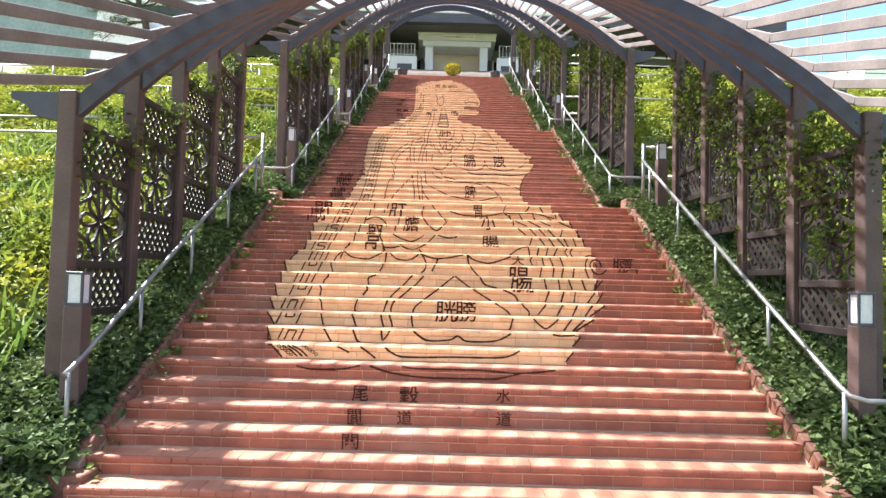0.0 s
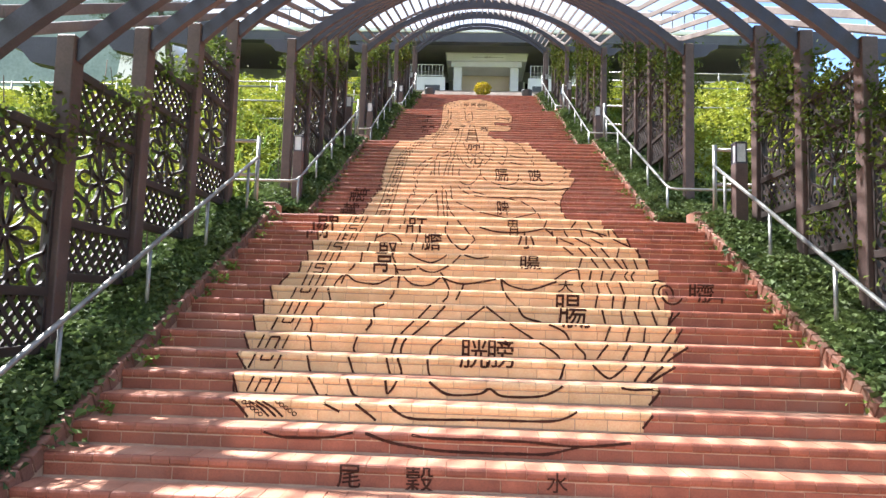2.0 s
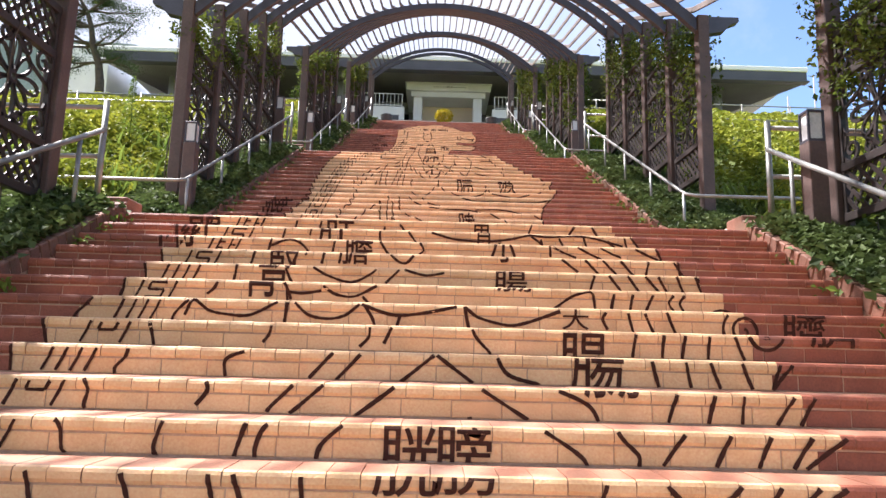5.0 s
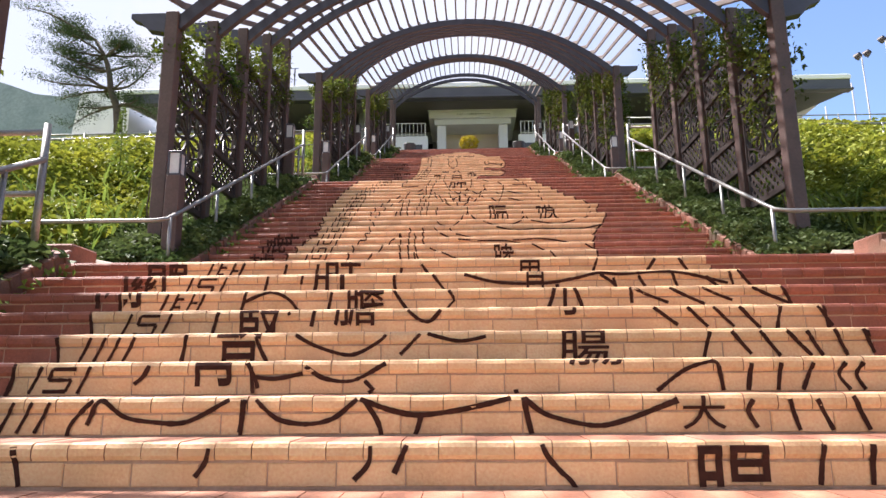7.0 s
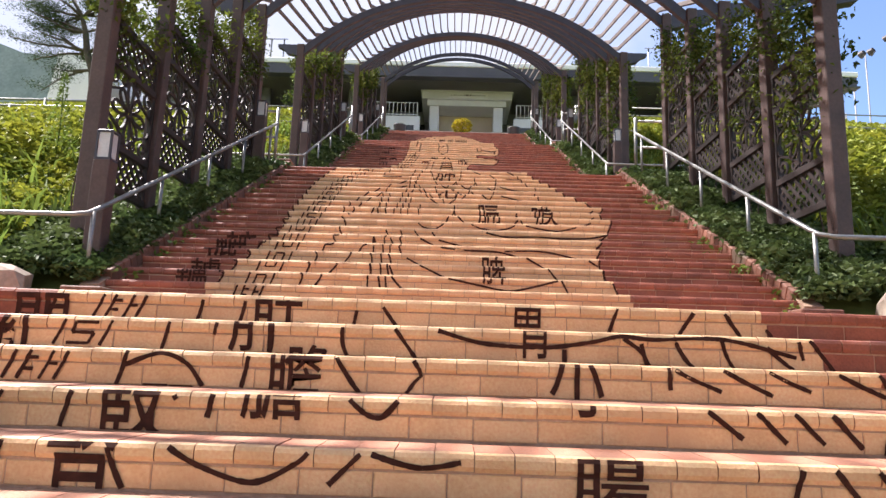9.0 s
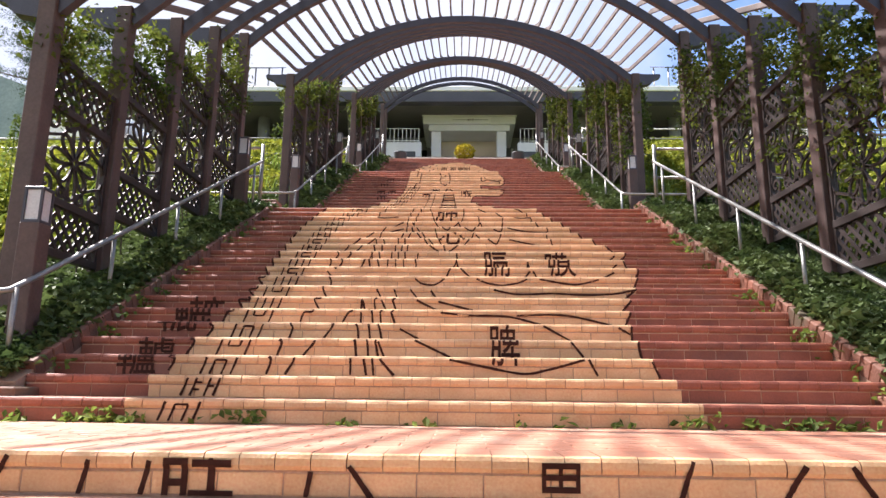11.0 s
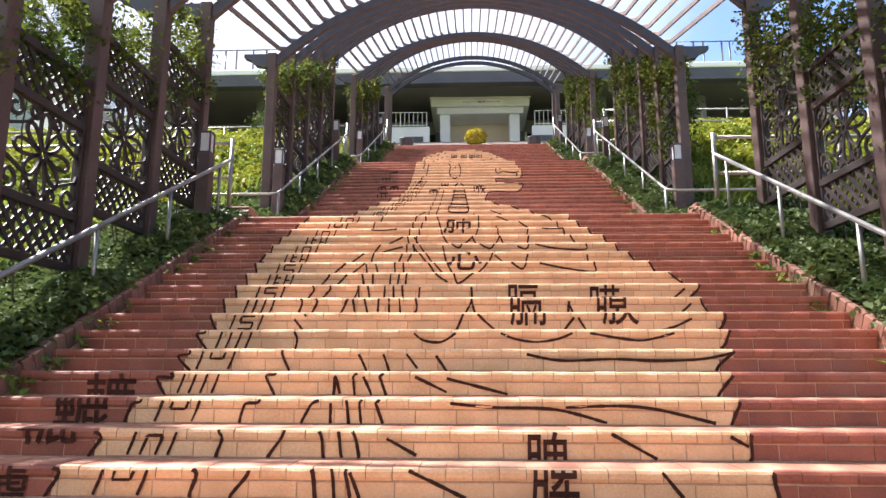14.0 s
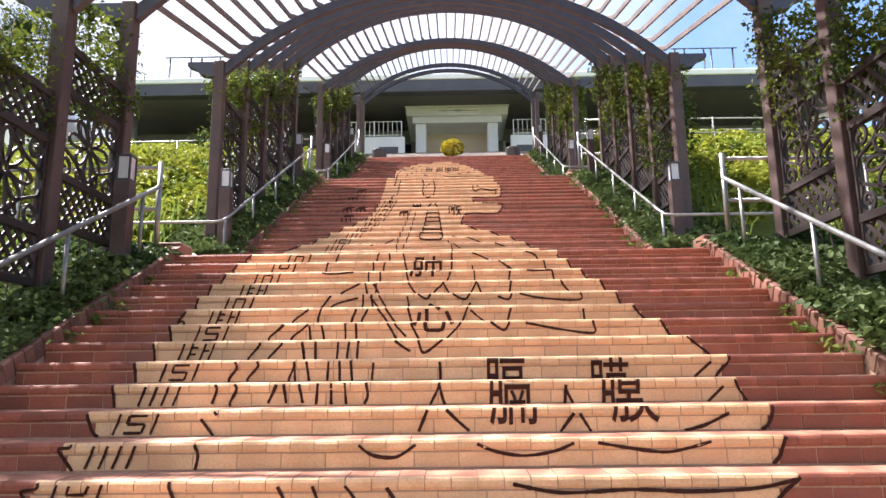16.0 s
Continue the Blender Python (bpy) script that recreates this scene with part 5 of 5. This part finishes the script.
def stroke(pts, w=INK_W, mark=False):
    """One brush line on the risers; small marks are gathered into one mesh."""
    LAYER[0] = (LAYER[0] + 0.00037) % 0.003
    line = smooth_line(pts)
    vs, fs = (MARK_V, MARK_F) if mark else ([], [])
    line = [p for i, p in enumerate(line) if i == 0 or (p - line[i - 1]).length > 1e-4]
    L, R = [], []
    for i, p in enumerate(line):
        d = (line[min(i + 1, len(line) - 1)] - line[max(i - 1, 0)]).normalized()
        hw = w * (0.95 + 0.3 * noise.noise((p.x * 9, p.y * 9, 1)) + 0.3 * noise.noise((p.x * 70, p.y * 70, 4))) / 2
        L.append(p + Vector((-d.y, d.x)) * hw), R.append(p - Vector((-d.y, d.x)) * hw)
    for i in range(len(line) - 1):
        m = (line[i] + line[i + 1]) / 2
        k = min(79, max(0, int(m.y / H)))
        if (k + 1) * H - m.y < 0.012:      # brush skips the rounded top edge
            continue
        n0 = len(vs)
        for q in (L[i], R[i], R[i + 1], L[i + 1]):
            vs.append(Vector(at_face(q.x, q.y, k)) - painting.location)
        fs.append((n0, n0 + 1, n0 + 2, n0 + 3))
    if fs and not mark:
        raw("painted_line", vs, fs, INK, painting)


def full_height(a, b):
    """A tick stretched over the whole face of its riser."""
    (xa, za), (xb, zb) = a, b
    k = int((za + zb) / 2 / H)
    f = (xb - xa) / min(-0.06, zb - za)
    m, zm = (xa + xb) / 2, (za + zb) / 2
    hi, lo = (k + 1) * H - 0.013, k * H + 0.006
    return ((m + f * (hi - zm), hi), (m + f * (lo - zm), lo))


for group in (TICK_A, TICK_B):
    for a, b in group:
        stroke(full_height(a, b))
for group in (LOW, BLADDER, BASE, SCALLOP, LIVER, FAN, SIDE):
    for pts in group:
        stroke(pts)
for group in (BELLY, MEMBRANE, FLANK, RIBS, CORD, LUNG, HEART):
    for pts in group:
        stroke(pts, 0.018)
for pts in WINDPIPE + HEAD:
    stroke(pts, 0.026)
for line in (EDGE_L[:8], EDGE_L[7:], EDGE_L_UP[:29], EDGE_L_UP[29:37], EDGE_L_UP[38:], EDGE_R[11:14], EDGE_R_UP[:26], EDGE_R_UP[26:42], EDGE_R_UP[43:]):
    stroke(line, 0.019)
# navel spiral
stroke([(2.03 + (0.135 - 0.0042 * i) * math.cos(1 + i * 0.45), 1.89 + (0.15 - 0.0047 * i) * math.sin(1 + i * 0.45)) for i in range(29)], 0.019)
# the spine: two slanting lines on every riser with a block mark between them
sp = smooth_line(SPINE, 0.02)
for k in range(7, 53):
    near = [p for p in sp if k * H <= p.y < (k + 1) * H]
    if not near:
        continue
    cx, zb = sum(p.x for p in near) / len(near), k * H
    lean = (0.055, 0.045, 0.07)[k // 20]
    at = lambda u, v: (cx + u + lean * (v - 0.5), zb + 0.012 + v * (H - 0.03))
    marks = [[(-0.105, 0), (-0.105, 1)], [(0.105, 0), (0.105, 1)]]
    form = (k * 7 + k // 3) % 5
    if form == 0:
        marks += [[(-0.035, 0), (-0.035, 1)], [(0.035, 0), (0.035, 1)]]
    elif form == 1:
        marks += [[(-0.04, 0), (-0.04, 0.85)], [(-0.04, 0.85), (0.04, 0.85)], [(0.04, 0), (0.04, 0.85)]]
    elif form == 2:
        marks += [[(-0.05, 0.9), (0.05, 0.9)], [(-0.05, 0.9), (-0.05, 0.5)], [(-0.05, 0.5), (0.05, 0.5)], [(0.05, 0.5), (0.05, 0.08)], [(-0.05, 0.08), (0.05, 0.08)]]
    elif form == 3:
        marks += [[(-0.045, 0.95), (-0.045, 0.6)], [(-0.045, 0.6), (0.04, 0.6)], [(0.04, 0.6), (0.045, 0.95)]]
    else:
        marks += [[(-0.045, 0), (-0.045, 1)], [(-0.045, 0.75), (0.0, 0.75)], [(-0.045, 0.35), (0.0, 0.35)], [(0.045, 0), (0.045, 1)], [(0.045, 0.55), (0.085, 0.55)]]
    for m in marks:
        stroke([at(*q) for q in m], 0.016, True)


# marks at the foot of the spine
for i in range(5):
    for dx, dz in ((-1.50 + i * 0.03, 0.975 - i * 0.02), (-1.26 + i * 0.03, 0.985 - i * 0.02)):
        stroke([(dx + 0.015 * math.cos(q), dz + 0.013 * math.sin(q)) for q in np.linspace(0, math.tau, 9)], 0.008, True)
for dx in (-0.05, 0.0, 0.05):
    stroke([(-1.42 + dx, 0.985), (-1.34 + dx, 0.94), (-1.27 + dx, 0.88)], 0.016, True)
# small writing on the brow, throat and nape, too fine to read
def small_sign(x, z, w, h):
    for u in (-0.5, 0.0, 0.5):
        stroke([(x + u * w, z - h / 2), (x + u * w, z + h / 2)], 0.022, True)
    for v in (-0.4, 0.0, 0.45):
        stroke([(x - w / 2, z + v * h), (x + w / 2, z + v * h)], 0.03, True)


for x in (-0.31, 0.0, 0.26, 0.48):
    small_sign(x, 10.27, 0.17, 0.36)
for x, z in ((-0.5, 7.13), (-0.3, 7.38)):
    small_sign(x, z, 0.13, 0.2)
for x, z in ((-1.49, 7.99), (-1.57, 7.7), (-1.53, 7.28), (-1.29, 7.28), (-1.45, 7.0)):
    small_sign(x, z, 0.15, 0.2)
tagged(raw("painted_mark", MARK_V, MARK_F, INK, painting), kind="stuff")


def glyph(char, x, z, size, height):
    """One painted character, cut at the step edges and laid on the risers."""
    LAYER[0] = 0.0035
    cu = bpy.data.curves.new("glyph", "FONT")
    cu.body, cu.size, cu.align_x, cu.resolution_u, cu.offset = char, size * 1.12, "CENTER", 3, size * 0.007
    tmp = new("glyph", cu)
    me = bpy.data.meshes.new_from_object(tmp.evaluated_get(bpy.context.evaluated_depsgraph_get()))
    bpy.data.objects.remove(tmp)
    bm = bmesh.new()
    bm.from_mesh(me)
    bpy.data.meshes.remove(me)
    if not bm.verts:
        return
    ys = [v.co.y for v in bm.verts]
    mid = (min(ys) + max(ys)) / 2
    for v in bm.verts:
        v.co.y = z + (v.co.y - mid) * height / (max(ys) - min(ys))
        v.co.x += x
    lo, hi = int((z - height) / H) - 1, int((z + height) / H) + 2
    for k in range(lo, hi):
        for v in (0, 0.005, 0.018, 0.042, 0.058):
            bmesh.ops.bisect_plane(bm, geom=bm.verts[:] + bm.edges[:] + bm.faces[:], plane_co=(0, (k + 1) * H - v, 0), plane_no=(0, 1, 0))
    vs, fs = [], []
    for f in bm.faces:
        c = f.calc_center_median()
        k = int(c.y / H)
        if (k + 1) * H - c.y < 0.006:
            continue
        n0 = len(vs)
        vs += [Vector(at_face(v.co.x, v.co.y, k)) - painting.location for v in f.verts]
        fs.append(tuple(range(n0, n0 + len(f.verts))))
    bm.free()
    o = raw("painted_character", vs, fs, INK, painting)
    if me is not None and o.data.polygons and sum(p.normal.y for p in o.data.polygons) > 0:
        o.data.flip_normals()


for char, x, z, size, height in GLYPHS:
    glyph(char, x, z, size, height)

# ---- bricks of the stairs, last ----
def nose_brick(x0, x1, tan, h):
    """A bull-nosed tile from x0 to x1; the front faces carry the paint."""
    n = len(NOSE)
    vs = [(x, y, z) for x in (x0, x1) for y, z in NOSE]
    fs = [(k, k + 1, n + k + 1, n + k) for k in range(n - 1)] + [tuple(range(n))[::-1], tuple(range(n, 2 * n))]
    return vs, fs, [0] + [1 if tan else 0] * (n - 2) + [0, 0]


def flat_brick(x0, x1, tan, h):
    y0, y1, z0, z1, b = 0.009, 0.05, -h + 0.004, -0.0655, 0.003
    vs = [(x0, y1, z0), (x1, y1, z0), (x1, y1, z1), (x0, y1, z1), (x0, y0 + b, z0), (x1, y0 + b, z0), (x1, y0 + b, z1), (x0, y0 + b, z1),
          (x0 + b, y0, z0 + b), (x1 - b, y0, z0 + b), (x1 - b, y0, z1 - b), (x0 + b, y0, z1 - b)]
    fs = [(0, 4, 5, 1), (2, 6, 7, 3), (0, 3, 7, 4), (1, 5, 6, 2), (4, 8, 9, 5), (5, 9, 10, 6), (6, 10, 11, 7), (7, 11, 8, 4), (8, 11, 10, 9)]
    return vs, fs, [1 if tan else 0] * len(fs)


def finish(name, vs, fs, mi, mats, parent, kind=""):
    me = bpy.data.meshes.new(name)
    me.from_pydata(vs, [], fs)
    for m in mats:
        me.materials.append(m)
    me.polygons.foreach_set("material_index", mi)
    o = new(name, me)
    o.parent = parent
    return tagged(o, kind=kind)


RED_J = RED.copy()
TREAD_LIT_J, TAN_J = RED_TREAD_LIT.copy(), TAN.copy()
for m in (RED_J, TREAD_LIT_J, TAN_J):      # joined courses vary brick by brick
    n, l = m.node_tree.nodes, m.node_tree.links
    for nd in [q for q in n if q.bl_idname == "ShaderNodeObjectInfo"]:
        to = nd.outputs["Random"].links[0].to_socket
        geo = [q for q in n if q.bl_idname == "ShaderNodeNewGeometry"][0]
        l.new(geo.outputs["Random Per Island"], to)
rb = random.Random(3)
SINGLE_NOSE, SINGLE_FLAT = set(range(6, 12)) | set(range(20, 25)), set(range(5, 17)) | set(range(20, 28))
shared = {}
joined = {"nosing": ([], [], []), "riser": ([], [], [])}
for k in range(80):
    y0, z0, n = FLIGHTS[k // 20]
    h = RISER[k // 20]
    Y, Z = y0 + (k % 20) * TREAD[k // 20], z0 + (k % 20 + 1) * h
    for kind, pitch, gap, maker, vmid, single in (("nosing", 0.122, 0.0035, nose_brick, 0.03, SINGLE_NOSE), ("riser", 0.225, 0.0045, flat_brick, 0.1, SINGLE_FLAT)):
        span = tan_span((k + 1) * H - vmid)
        xs, x = [], CX - HALF - rb.uniform(0, pitch)
        while x < CX + HALF:
            a, b = max(x, CX - HALF), min(x + pitch - gap, CX + HALF)
            x += pitch
            if b - a < 0.02:
                continue
            cuts = [a] + ([c for c in span if a + 0.012 < c < b - 0.012] if span else []) + [b]
            for p, q in zip(cuts, cuts[1:]):
                xs.append((p, q, bool(span and span[0] <= (p + q) / 2 <= span[1])))
        for a, b, tan in xs:
            dy, dz = rb.uniform(-0.002, 0.002), rb.uniform(-0.0015, 0.0015)
            if k in single:
                key = (kind, round(b - a, 3), tan)
                if key not in shared:
                    vs, fs, mi = maker(0, b - a, tan, h)
                    me = bpy.data.meshes.new("brick")
                    me.from_pydata(vs, [], fs)
                    # nosing tops get the paler, sunlit-coloured brick; unpainted fronts the darker red
                    for m in ((RED_TREAD_LIT if kind == "nosing" else RED), TAN if tan else RED):
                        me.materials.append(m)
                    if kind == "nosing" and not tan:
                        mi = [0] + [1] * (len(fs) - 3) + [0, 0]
                    me.polygons.foreach_set("material_index", mi)
                    shared[key] = me
                o = new("nosing_brick" if kind == "nosing" else "riser_brick", shared[key])
                o.parent = stairs
                o.location = (a, Y + dy, Z + dz)
            else:
                V, F, M = joined[kind]
                vs, fs, mi = maker(a, b, tan, h)
                n0 = len(V)
                V += [(p, q + Y + dy, r + Z + dz) for p, q, r in vs]
                F += [tuple(i + n0 for i in f) for f in fs]
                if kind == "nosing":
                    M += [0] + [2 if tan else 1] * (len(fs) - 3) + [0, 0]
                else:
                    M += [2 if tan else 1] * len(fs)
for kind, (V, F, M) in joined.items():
    finish(kind + "_courses", V, F, M, (TREAD_LIT_J, RED_J, TAN_J), stairs, "stuff")

# paving bricks of the first landing, in running bond
bm = bmesh.new()
box(bm, -0.111, -0.054, -0.05, 0.111, 0.054, 0.0, 0.004)
me_paver = mesh_of("brick", bm, RED_TREAD_LIT)
landing = bpy.data.objects["landing_1"]
ya, yb, zl = FLIGHTS[0][0] + 19 * T + 0.24, FLIGHTS[1][0], FLIGHTS[1][1]
rows = int((yb - ya) / 0.112)
for r in range(rows):
    for c in range(24):
        o = new("brick", me_paver)
        o.parent = landing
        o.location = (CX - 2.63 + c * 0.228 + (r % 2) * 0.114 - 0.05, ya + 0.06 + r * (yb - ya) / rows, zl + rb.uniform(-0.001, 0.001))
